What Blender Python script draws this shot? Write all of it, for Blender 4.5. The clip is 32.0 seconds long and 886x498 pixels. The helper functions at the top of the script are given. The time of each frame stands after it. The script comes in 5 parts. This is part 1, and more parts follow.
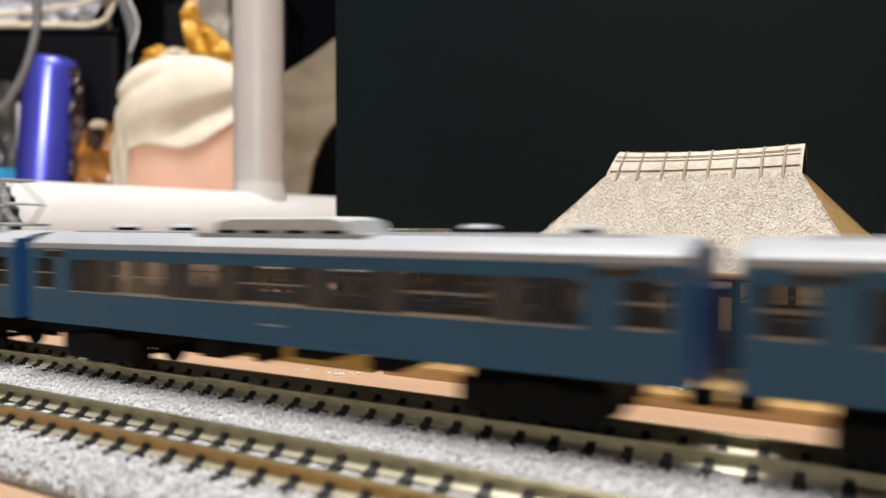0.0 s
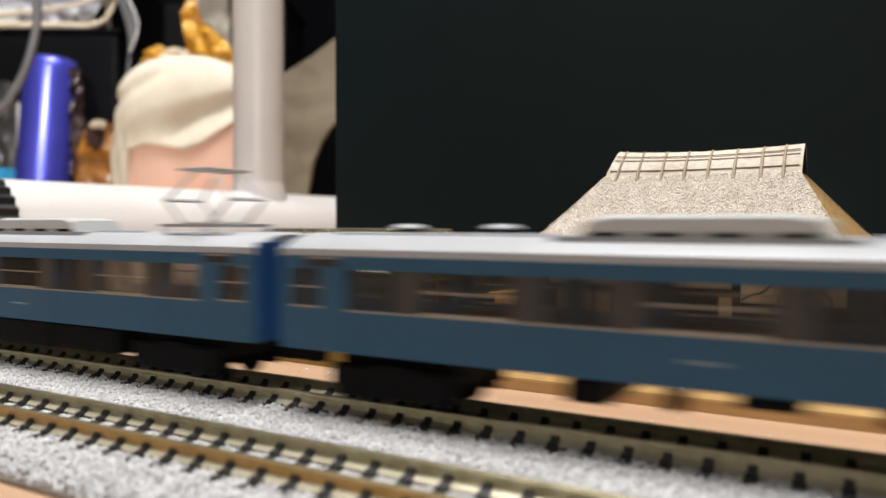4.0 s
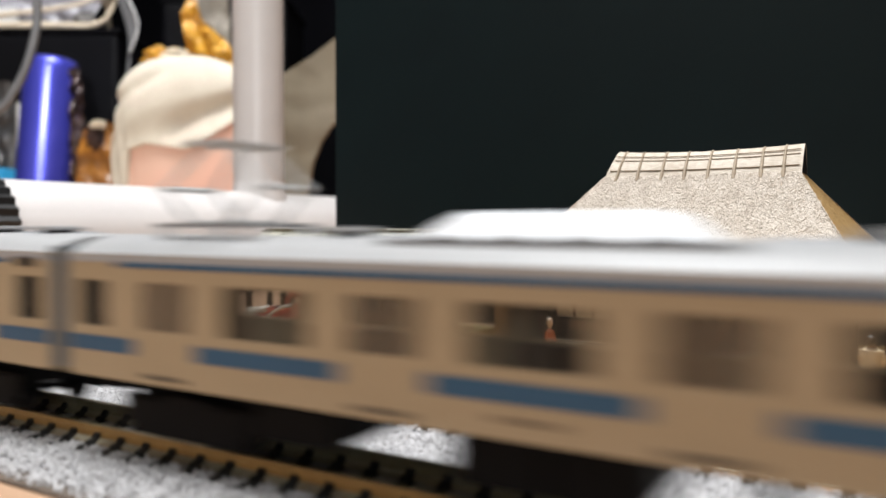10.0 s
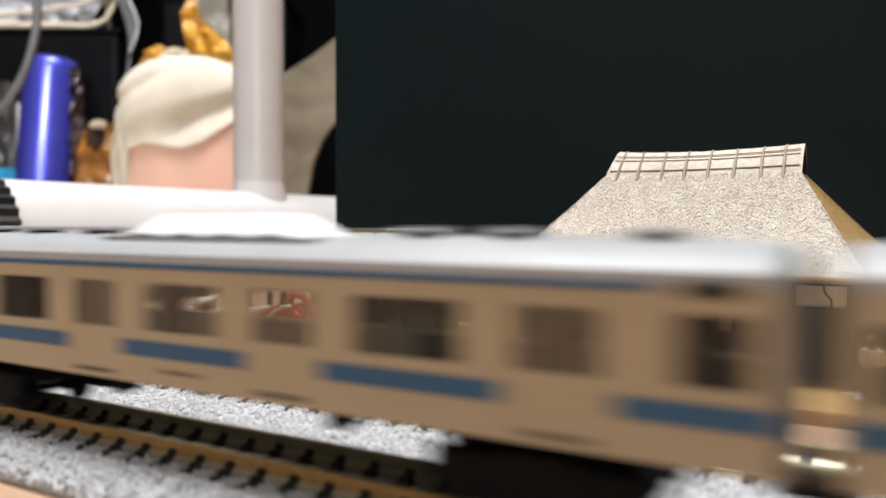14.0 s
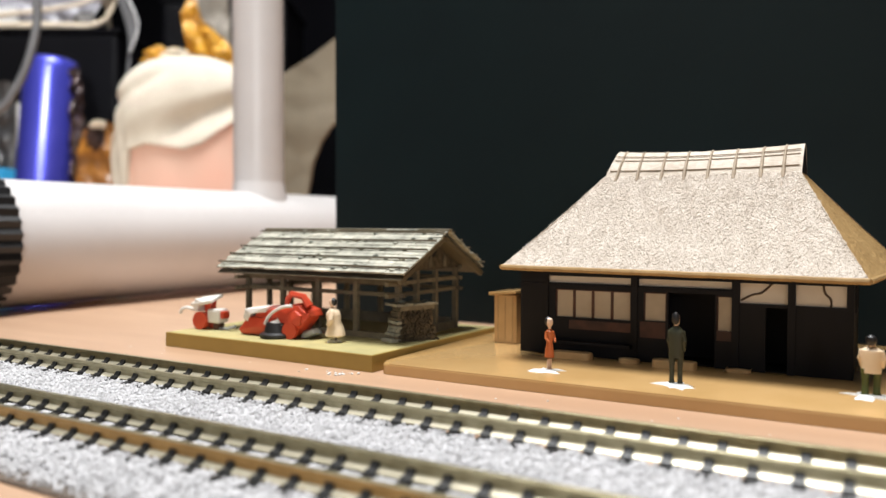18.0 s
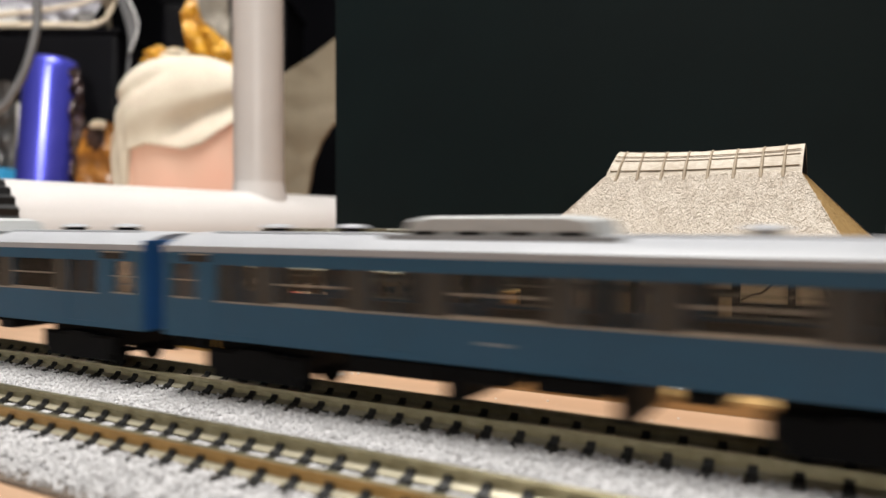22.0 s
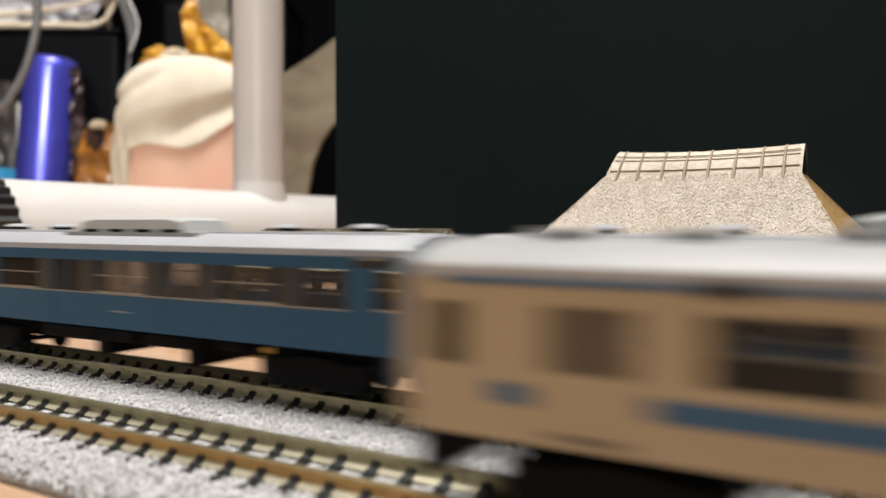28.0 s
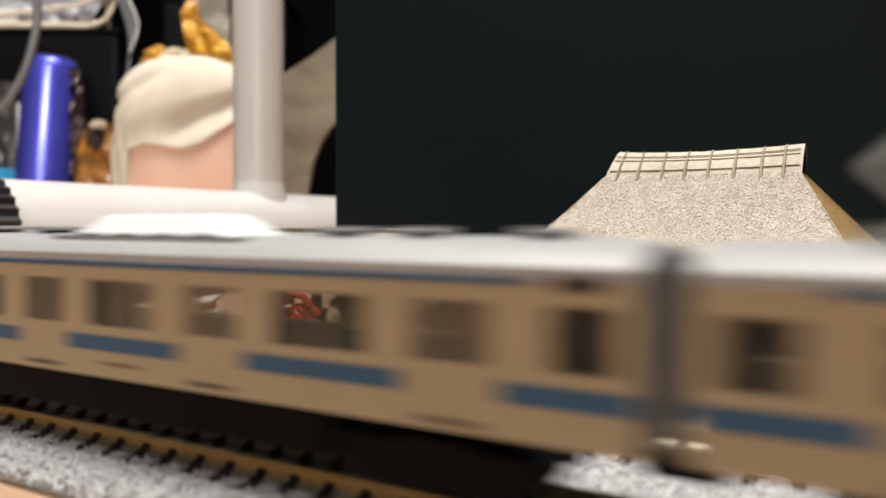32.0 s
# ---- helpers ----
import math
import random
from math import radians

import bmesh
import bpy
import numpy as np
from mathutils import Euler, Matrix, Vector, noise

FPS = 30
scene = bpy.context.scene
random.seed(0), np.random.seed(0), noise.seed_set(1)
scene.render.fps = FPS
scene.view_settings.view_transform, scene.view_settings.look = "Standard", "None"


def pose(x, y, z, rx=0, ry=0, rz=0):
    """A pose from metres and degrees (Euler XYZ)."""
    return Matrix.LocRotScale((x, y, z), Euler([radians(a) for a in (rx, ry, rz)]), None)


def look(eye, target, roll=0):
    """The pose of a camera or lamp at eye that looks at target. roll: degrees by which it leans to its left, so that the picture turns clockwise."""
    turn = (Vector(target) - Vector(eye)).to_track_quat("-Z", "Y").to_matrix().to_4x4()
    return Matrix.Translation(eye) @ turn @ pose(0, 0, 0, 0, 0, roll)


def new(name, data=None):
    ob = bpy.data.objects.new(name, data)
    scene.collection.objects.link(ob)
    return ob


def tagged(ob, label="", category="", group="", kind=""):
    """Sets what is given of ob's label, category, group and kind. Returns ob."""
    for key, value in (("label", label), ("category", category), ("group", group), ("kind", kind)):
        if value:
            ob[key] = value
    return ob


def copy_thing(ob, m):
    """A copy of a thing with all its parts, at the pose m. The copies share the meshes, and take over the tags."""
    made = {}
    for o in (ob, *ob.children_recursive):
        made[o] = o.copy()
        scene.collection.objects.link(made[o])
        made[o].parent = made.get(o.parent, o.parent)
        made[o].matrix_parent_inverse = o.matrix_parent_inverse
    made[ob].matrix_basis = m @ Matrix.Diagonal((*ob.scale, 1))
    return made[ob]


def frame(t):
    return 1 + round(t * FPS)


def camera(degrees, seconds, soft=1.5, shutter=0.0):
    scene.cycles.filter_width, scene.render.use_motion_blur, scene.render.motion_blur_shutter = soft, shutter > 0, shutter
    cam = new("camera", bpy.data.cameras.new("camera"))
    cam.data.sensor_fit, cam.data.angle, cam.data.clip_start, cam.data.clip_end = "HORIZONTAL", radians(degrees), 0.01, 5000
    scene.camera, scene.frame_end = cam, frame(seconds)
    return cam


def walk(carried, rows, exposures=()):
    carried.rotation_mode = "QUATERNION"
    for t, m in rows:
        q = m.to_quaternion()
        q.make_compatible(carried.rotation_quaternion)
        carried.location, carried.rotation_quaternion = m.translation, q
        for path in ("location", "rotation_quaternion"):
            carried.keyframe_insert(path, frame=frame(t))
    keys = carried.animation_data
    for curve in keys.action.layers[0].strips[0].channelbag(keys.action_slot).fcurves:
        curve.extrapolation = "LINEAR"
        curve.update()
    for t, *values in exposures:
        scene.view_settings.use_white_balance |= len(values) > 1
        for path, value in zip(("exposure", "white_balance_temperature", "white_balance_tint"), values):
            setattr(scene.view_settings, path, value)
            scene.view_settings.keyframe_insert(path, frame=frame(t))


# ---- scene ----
MM = 0.001
EYE = Vector((0.0, 0.0, 0.0322))
YAW, PITCH, ROLL, FOV = 29.903, -1.757, 0.130, 60.28
cam = camera(FOV, 32.0, soft=1.5, shutter=1.0)
AIM = EYE + Vector((-math.sin(radians(YAW)) * math.cos(radians(PITCH)), math.cos(radians(YAW)) * math.cos(radians(PITCH)), math.sin(radians(PITCH))))
cam.data.dof.use_dof = True
cam.data.dof.focus_distance = 0.158
cam.data.dof.aperture_fstop = 17.0
walk(cam, [(0.0, look(EYE, AIM, ROLL)), (32.0, look(EYE, AIM, ROLL))], exposures=[(0.0, -0.05, 6550, 10), (7.0, -0.04, 6500, 10), (8.0, 0.02, 6400, 10), (9.5, 0.0, 6250, 10), (16.0, 0.02, 6250, 10), (17.6, 0.1, 6250, 10), (18.3, 0.1, 6250, 10), (18.9, -0.2, 6450, 10), (19.4, -0.18, 6550, 10), (20.5, -0.08, 6600, 10), (27.0, -0.1, 6700, 10), (32.0, -0.13, 6750, 10)])

# ---- light ----
world = bpy.data.worlds.new("world")
world.use_nodes = True
world.node_tree.nodes["Background"].inputs[0].default_value = (0.9, 0.85, 0.8, 1)
world.node_tree.nodes["Background"].inputs[1].default_value = 0.05
scene.world = world


def lamp(name, place, target, size, watts, color):
    data = bpy.data.lights.new(name, "AREA")
    data.shape, data.size, data.energy, data.color = "DISK", size, watts, color
    ob = new(name, data)
    ob.matrix_world = look(place, target)
    return ob


lamp("ceiling_lamp", (-0.16, 0.19, 1.25), (-0.12, 0.16, 0), 0.5, 29.5, (1.0, 0.99, 0.955))
lamp("front_ceiling_lamp", (-0.22, -0.40, 1.30), (-0.12, 0.12, 0), 0.5, 3.5, (1.0, 0.99, 0.955))
strip = lamp("strip_lamp", (0.89, -1.386, 0.50), (-0.755, 0.489, 0.15), 0.30, 0.5, (1.0, 0.99, 0.955))
strip.data.shape, strip.data.size_y = "RECTANGLE", 0.5
strip.data.spread = radians(20)


# ---- materials ----
def nodes_of(name):
    m = bpy.data.materials.new(name)
    m.use_nodes = True
    return m, m.node_tree.nodes, m.node_tree.links, m.node_tree.nodes["Principled BSDF"]


def mat(name, a, b=None, scale=300.0, rough=0.5, metal=0.0, bump=0.0, bscale=None, stretch=(1, 1, 1), spread=0.0, spec=0.5, coat=0.0):
    """A procedural material: two tones of noise, grain bump, roughness that varies; spread varies it from piece to piece."""
    m, n, l, bs = nodes_of(name)
    b = b or tuple(0.8 * v for v in a)
    tc, mp = n.new("ShaderNodeTexCoord"), n.new("ShaderNodeMapping")
    mp.inputs["Scale"].default_value = stretch
    l.new(tc.outputs["Object"], mp.inputs["Vector"])
    no = n.new("ShaderNodeTexNoise")
    no.inputs["Scale"].default_value, no.inputs["Detail"].default_value = scale, 4
    big = n.new("ShaderNodeTexNoise")
    big.inputs["Scale"].default_value = scale / 7
    l.new(mp.outputs[0], no.inputs["Vector"])
    l.new(mp.outputs[0], big.inputs["Vector"])
    add = n.new("ShaderNodeMath")
    add.operation = "MULTIPLY_ADD"
    add.inputs[1].default_value = 0.55
    half = n.new("ShaderNodeMath")
    half.operation = "MULTIPLY"
    half.inputs[1].default_value = 0.45
    l.new(big.outputs[0], half.inputs[0])
    l.new(no.outputs[0], add.inputs[0])
    l.new(half.outputs[0], add.inputs[2])
    ramp = n.new("ShaderNodeValToRGB")
    ramp.color_ramp.elements[0].position, ramp.color_ramp.elements[1].position = 0.36, 0.64
    ramp.color_ramp.elements[0].color, ramp.color_ramp.elements[1].color = (*b, 1), (*a, 1)
    l.new(add.outputs[0], ramp.inputs[0])
    out = ramp.outputs[0]
    if spread:
        info, hue, mul = n.new("ShaderNodeObjectInfo"), n.new("ShaderNodeHueSaturation"), n.new("ShaderNodeMath")
        mul.operation = "MULTIPLY_ADD"
        mul.inputs[1].default_value, mul.inputs[2].default_value = 2 * spread, 1 - spread
        l.new(info.outputs["Random"], mul.inputs[0])
        l.new(mul.outputs[0], hue.inputs["Value"])
        l.new(out, hue.inputs["Color"])
        out = hue.outputs[0]
    l.new(out, bs.inputs["Base Color"])
    rr = n.new("ShaderNodeMapRange")
    rr.inputs["To Min"].default_value, rr.inputs["To Max"].default_value = max(0.02, rough - 0.08), min(1, rough + 0.08)
    l.new(big.outputs[0], rr.inputs[0])
    l.new(rr.outputs[0], bs.inputs["Roughness"])
    bs.inputs["Metallic"].default_value = metal
    bs.inputs["Specular IOR Level"].default_value = spec
    bs.inputs["Coat Weight"].default_value = coat
    if bump:
        bp, bn = n.new("ShaderNodeBump"), n.new("ShaderNodeTexNoise")
        bn.inputs["Scale"].default_value, bn.inputs["Detail"].default_value = bscale or scale * 2, 5
        l.new(mp.outputs[0], bn.inputs["Vector"])
        l.new(bn.outputs[0], bp.inputs["Height"])
        bp.inputs["Strength"].default_value, bp.inputs["Distance"].default_value = 0.6, bump * MM
        l.new(bp.outputs[0], bs.inputs["Normal"])
    return m


def glass_mat(name, tint, milk=(0.2, 0.19, 0.18), part_milk=0.0):
    """Tinted see-through plastic glazing, a little cloudy."""
    m, n, l, bs = nodes_of(name)
    tr, gl, mx, fr = n.new("ShaderNodeBsdfTransparent"), n.new("ShaderNodeBsdfGlossy"), n.new("ShaderNodeMixShader"), n.new("ShaderNodeFresnel")
    df, cl = n.new("ShaderNodeBsdfDiffuse"), n.new("ShaderNodeMixShader")
    df.inputs[0].default_value = (*milk, 1)
    cl.inputs[0].default_value = part_milk
    tr.inputs[0].default_value = (*tint, 1)
    gl.inputs["Roughness"].default_value = 0.08
    fr.inputs[0].default_value = 1.25
    l.new(tr.outputs[0], cl.inputs[1])
    l.new(df.outputs[0], cl.inputs[2])
    l.new(fr.outputs[0], mx.inputs[0])
    l.new(cl.outputs[0], mx.inputs[1])
    l.new(gl.outputs[0], mx.inputs[2])
    l.new(mx.outputs[0], n["Material Output"].inputs["Surface"])
    return m


M_table = mat("table_laminate", (0.54, 0.355, 0.235), (0.45, 0.28, 0.18), 60, 0.32, bump=0.03, bscale=900, stretch=(0.25, 2.5, 1))
M_nickel = mat("nickel_rail", (0.48, 0.43, 0.28), (0.34, 0.30, 0.18), 500, 0.34, 0.85, bump=0.02)
M_rust = mat("rusty_rail_side", (0.50, 0.31, 0.11), (0.38, 0.23, 0.08), 500, 0.38, 0.6, bump=0.03)
M_foot = mat("bright_rail_foot", (0.56, 0.51, 0.385), (0.45, 0.41, 0.30), 500, 0.40, 0.4, bump=0.01)
M_pillar = mat("dark_window_pillar", (0.038, 0.038, 0.036), (0.028, 0.028, 0.027), 400, 0.3)
M_greycloth = mat("grey_beige_cloth", (0.29, 0.265, 0.225), (0.22, 0.20, 0.17), 40, 0.85)
M_tancloth = mat("tan_cloth", (0.24, 0.205, 0.145), (0.19, 0.16, 0.115), 40, 0.85, bump=0.4, bscale=400)
M_sleeper = mat("black_sleeper_plastic", (0.010, 0.0095, 0.0095), (0.006, 0.006, 0.006), 900, 0.45, bump=0.02, spread=0.15)
M_ballast = mat("white_ballast", (0.64, 0.63, 0.64), (0.56, 0.55, 0.56), 900, 0.85, bump=0.08)
M_bed = mat("ballast_bed", (0.58, 0.57, 0.58), (0.48, 0.47, 0.48), 900, 0.9, bump=0.2)
M_matting = mat("track_mat", (0.14, 0.105, 0.08), (0.08, 0.06, 0.045), 600, 0.9, bump=0.1)
M_blue = mat("blue_car_paint", (0.011, 0.080, 0.155), (0.0095, 0.071, 0.139), 900, 0.42, bump=0.006)
M_blueend = mat("blue_end_paint", (0.022, 0.10, 0.27), (0.018, 0.085, 0.24), 900, 0.40)
M_silver = mat("silver_trim", (0.40, 0.38, 0.34), (0.32, 0.30, 0.27), 600, 0.35, 0.6)
M_roofgrey = mat("roof_grey", (0.42, 0.43, 0.46), (0.37, 0.38, 0.41), 700, 0.45, bump=0.01)
M_roofdull = mat("dull_roof_grey", (0.38, 0.38, 0.385), (0.34, 0.34, 0.345), 700, 0.5, bump=0.01)
M_ac = mat("ac_grey", (0.46, 0.47, 0.475), (0.40, 0.41, 0.415), 600, 0.5)
M_acwhite = mat("ac_white", (0.87, 0.895, 0.93), (0.84, 0.865, 0.90), 600, 0.5)
M_dark = mat("underframe_black", (0.0035, 0.0035, 0.004), (0.002, 0.002, 0.0025), 500, 0.6, spec=0.1)
M_vent = mat("vent_grey", (0.30, 0.31, 0.32), (0.24, 0.25, 0.26), 500, 0.55)
M_white = mat("ivory_car_paint", (0.445, 0.36, 0.24), (0.415, 0.335, 0.22), 900, 0.42, bump=0.006)
M_band = mat("blue_band", (0.024, 0.105, 0.215), (0.020, 0.092, 0.19), 900, 0.42)
M_gangway = mat("gangway_grey", (0.22, 0.24, 0.26), (0.17, 0.19, 0.21), 900, 0.6)
M_glass = glass_mat("window_glass", (0.90, 0.90, 0.89), (0.2, 0.2, 0.19), 0.03)
M_doorglass = glass_mat("door_glass", (0.88, 0.87, 0.85), (0.36, 0.29, 0.22), 0.2)
M_bluedoorglass = glass_mat("grey_door_glass", (0.88, 0.88, 0.87), (0.055, 0.055, 0.05), 0.2)
M_dglass = mat("dark_glass", (0.02, 0.021, 0.024), (0.015, 0.016, 0.018), 100, 0.12)
M_gglass = mat("grey_front_glass", (0.28, 0.28, 0.28), (0.22, 0.22, 0.22), 100, 0.12)
M_seat = mat("car_interior", (0.10, 0.085, 0.07), (0.05, 0.045, 0.04), 200, 0.7)
M_lampw = mat("headlight_lens", (0.95, 0.85, 0.65), (0.9, 0.8, 0.6), 300, 0.15)
M_board = mat("dark_green_board", (0.0030, 0.0122, 0.0150), (0.0019, 0.0088, 0.0118), 40, 0.55, bump=0.02, bscale=1500, spec=0.25)
M_plate = mat("tan_plate", (0.58, 0.365, 0.155), (0.51, 0.31, 0.12), 90, 0.24, bump=0.02, bscale=300, coat=0.7)
M_plates = mat("olive_plate", (0.36, 0.24, 0.055), (0.30, 0.20, 0.045), 120, 0.5, bump=0.02)
M_grass = mat("olive_top", (0.46, 0.38, 0.155), (0.33, 0.29, 0.13), 160, 0.7, bump=0.08)
M_thatch = mat("thatch", (0.70, 0.62, 0.535), (0.54, 0.46, 0.38), 1900, 0.42, bump=0.8, bscale=2700, stretch=(1.5, 0.8, 0.8))
M_thatchedge = mat("thatch_edge", (0.40, 0.255, 0.10), (0.30, 0.185, 0.07), 500, 0.6, bump=0.1)
M_cap = mat("ridge_cap_bark", (0.66, 0.585, 0.49), (0.46, 0.375, 0.285), 1500, 0.6, bump=0.25, stretch=(0.4, 1, 1))
M_capdark = mat("ridge_strap", (0.40, 0.32, 0.23), (0.30, 0.23, 0.155), 700, 0.7)
M_timber = mat("black_timber", (0.0068, 0.0066, 0.0105), (0.0046, 0.0045, 0.0072), 400, 0.6, spec=0.3, bump=0.03, stretch=(1, 1, 0.2))
M_plaster = mat("white_plaster", (0.82, 0.76, 0.68), (0.74, 0.68, 0.60), 300, 0.7, bump=0.02)
M_shoji = mat("shoji_paper", (0.58, 0.50, 0.39), (0.48, 0.40, 0.29), 250, 0.6)
M_redwood = mat("red_brown_wood", (0.115, 0.045, 0.03), (0.03, 0.015, 0.012), 260, 0.55)
M_stone = mat("tan_step_stone", (0.64, 0.42, 0.20), (0.54, 0.34, 0.15), 300, 0.5, bump=0.05)
M_greywood = mat("weathered_wood", (0.20, 0.17, 0.115), (0.11, 0.09, 0.06), 500, 0.7, bump=0.08, stretch=(1, 1, 1), spread=0.2)
M_shingle = mat("weathered_shingle", (0.58, 0.555, 0.46), (0.27, 0.27, 0.225), 520, 0.92, bump=0.3, stretch=(1, 1, 1), spread=0.18, spec=0.2)
M_moss = mat("roof_stone", (0.24, 0.25, 0.21), (0.12, 0.125, 0.10), 600, 0.9, bump=0.1, spread=0.3)
M_log = mat("log_brown", (0.15, 0.115, 0.07), (0.03, 0.022, 0.014), 700, 0.8, bump=0.1)
M_red = mat("orange_red_plastic", (0.62, 0.075, 0.030), (0.50, 0.05, 0.02), 300, 0.4, bump=0.05)
M_whitep = mat("white_plastic", (0.80, 0.77, 0.72), (0.70, 0.67, 0.62), 300, 0.5, bump=0.04)
M_greyp = mat("grey_plastic", (0.36, 0.36, 0.35), (0.26, 0.26, 0.26), 300, 0.5, bump=0.04)
M_rubber = mat("black_rubber", (0.014, 0.014, 0.015), (0.008, 0.008, 0.009), 200, 0.45, bump=0.04)
M_pipe = mat("white_pipe", (0.635, 0.605, 0.595), (0.595, 0.565, 0.555), 40, 0.35)
M_can = mat("blue_metallic_can", (0.115, 0.125, 0.86), (0.10, 0.11, 0.80), 60, 0.33, 0.7, coat=1.0)
M_can.node_tree.nodes["Principled BSDF"].inputs["Coat Roughness"].default_value = 0.2
M_cloth = mat("cream_cloth", (0.65, 0.595, 0.495), (0.55, 0.495, 0.40), 40, 0.85, bump=0.4, bscale=400)
M_amber = mat("amber_paper", (0.68, 0.37, 0.045), (0.46, 0.22, 0.02), 45, 0.36, bump=0.8, bscale=130)
M_amberdark = mat("dark_amber_film", (0.46, 0.19, 0.025), (0.08, 0.03, 0.012), 55, 0.3, bump=1.0, bscale=110)
M_brace = mat("log_brace_brown", (0.14, 0.095, 0.06), (0.07, 0.05, 0.035), 500, 0.65)
M_foil = mat("dark_crumpled_foil", (0.10, 0.062, 0.052), (0.02, 0.014, 0.016), 60, 0.22, 0.5, bump=1.2, bscale=110)
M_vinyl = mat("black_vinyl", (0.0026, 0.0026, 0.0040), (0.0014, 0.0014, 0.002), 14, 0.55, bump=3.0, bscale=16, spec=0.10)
M_lavender = mat("pale_plastic_film", (0.36, 0.35, 0.39), (0.20, 0.195, 0.22), 22, 0.3, bump=1.5, bscale=40)
M_cordbeige = mat("beige_cord", (0.66, 0.57, 0.44), (0.52, 0.44, 0.33), 60, 0.7, bump=0.4, bscale=300)
M_speckle = mat("speckled_dark_cloth", (0.19, 0.18, 0.175), (0.012, 0.012, 0.014), 90, 0.8)
M_sleeve = mat("smoky_plastic_sleeve", (0.060, 0.058, 0.058), (0.020, 0.020, 0.021), 20, 0.35, bump=2.0, bscale=30)
M_paper = mat("white_sheet", (0.62, 0.63, 0.68), (0.54, 0.55, 0.60), 20, 0.6)
M_pink = mat("pinkish_bundle", (0.78, 0.40, 0.30), (0.74, 0.50, 0.39), 16, 0.8, bump=0.3, bscale=300)
M_cable = mat("grey_cable", (0.14, 0.14, 0.145), (0.10, 0.10, 0.105), 100, 0.4)
M_pale = mat("pale_plastic", (0.62, 0.62, 0.62), (0.5, 0.5, 0.5), 30, 0.4)
M_cyan = mat("cyan_box", (0.05, 0.35, 0.62), (0.04, 0.30, 0.55), 60, 0.4)
# near-black wall colour stands in for a wall that gets no light
M_wall = mat("wall_painted_unlit", (0.004, 0.004, 0.006), (0.003, 0.003, 0.004), 8, 0.9, spec=0.08)
M_underroof = mat("brown_under_roof", (0.125, 0.10, 0.06), (0.07, 0.055, 0.034), 400, 0.7, bump=0.05, stretch=(1, 0.2, 0.2))
M_room = mat("plaster_room", (0.52, 0.50, 0.47), (0.47, 0.45, 0.42), 6, 0.9, bump=0.3)
M_skin = mat("figure_skin", (0.80, 0.60, 0.45), (0.70, 0.48, 0.34), 500, 0.45)
M_hair = mat("figure_hair", (0.012, 0.011, 0.012), None, 500, 0.4)
M_orange = mat("figure_orange", (0.60, 0.16, 0.045), (0.5, 0.12, 0.03), 500, 0.5)
M_olive = mat("figure_olive", (0.042, 0.046, 0.024), (0.03, 0.034, 0.018), 500, 0.5)
M_cream = mat("figure_cream", (0.86, 0.70, 0.50), (0.80, 0.62, 0.42), 500, 0.45)
M_green = mat("figure_green", (0.09, 0.105, 0.02), (0.065, 0.08, 0.015), 500, 0.5)
M_glue = mat("white_glue", (0.86, 0.86, 0.84), (0.74, 0.74, 0.72), 300, 0.35, bump=0.1)

geo_n, hue_n = M_ballast.node_tree.nodes.new("ShaderNodeNewGeometry"), M_ballast.node_tree.nodes.new("ShaderNodeHueSaturation")
map_n = M_ballast.node_tree.nodes.new("ShaderNodeMapRange")
map_n.inputs["To Min"].default_value, map_n.inputs["To Max"].default_value = 0.76, 1.08
M_ballast.node_tree.links.new(geo_n.outputs["Random Per Island"], map_n.inputs[0])
M_ballast.node_tree.links.new(map_n.outputs[0], hue_n.inputs["Value"])
bs_n = M_ballast.node_tree.nodes["Principled BSDF"]
M_ballast.node_tree.links.new(bs_n.inputs["Base Color"].links[0].from_socket, hue_n.inputs["Color"])
M_ballast.node_tree.links.new(hue_n.outputs[0], bs_n.inputs["Base Color"])

# ---- mesh helpers (millimetres) ----
def mesh_of(name, bm, mats, smooth=False):
    bmesh.ops.scale(bm, vec=(MM, MM, MM), verts=bm.verts)
    me = bpy.data.meshes.new(name)
    bm.normal_update()
    bm.to_mesh(me)
    bm.free()
    for m in mats if isinstance(mats, (list, tuple)) else [mats]:
        me.materials.append(m)
    if smooth:
        me.shade_smooth()
        me.set_sharp_from_angle(angle=radians(38))
    return me


def part(name, bm, material, parent=None, label="", smooth=False, at=(0, 0, 0)):
    ob = new(name, mesh_of(name, bm, material, smooth))
    ob.location = Vector(at) * MM
    if parent:
        ob.parent = parent
    return tagged(ob, label)


def thing(name, label, category, at=(0, 0, 0), rz=0.0, group="", kind=""):
    ob = new(name)
    ob.matrix_world = pose(at[0] * MM, at[1] * MM, at[2] * MM, 0, 0, rz)
    ob.empty_display_size = 0.005
    return tagged(ob, label, category, group, kind)


def box(bm, x0, x1, y0, y1, z0, z1, bev=0.0, mi=0, m=None):
    v = [bm.verts.new((x, y, z)) for z in (z0, z1) for y in (y0, y1) for x in (x0, x1)]
    fs = [bm.faces.new([v[i] for i in q]) for q in ((0, 2, 3, 1), (4, 5, 7, 6), (0, 1, 5, 4), (2, 6, 7, 3), (0, 4, 6, 2), (1, 3, 7, 5))]
    for f in fs:
        f.material_index = mi
    if m is not None:
        bmesh.ops.transform(bm, matrix=m, verts=v)
    if bev:
        es = list({e for f in fs for e in f.edges})
        r = bmesh.ops.bevel(bm, geom=es, offset=bev, segments=2, affect="EDGES", profile=0.6)
        for f in r["faces"]:
            f.material_index = mi
    return bm


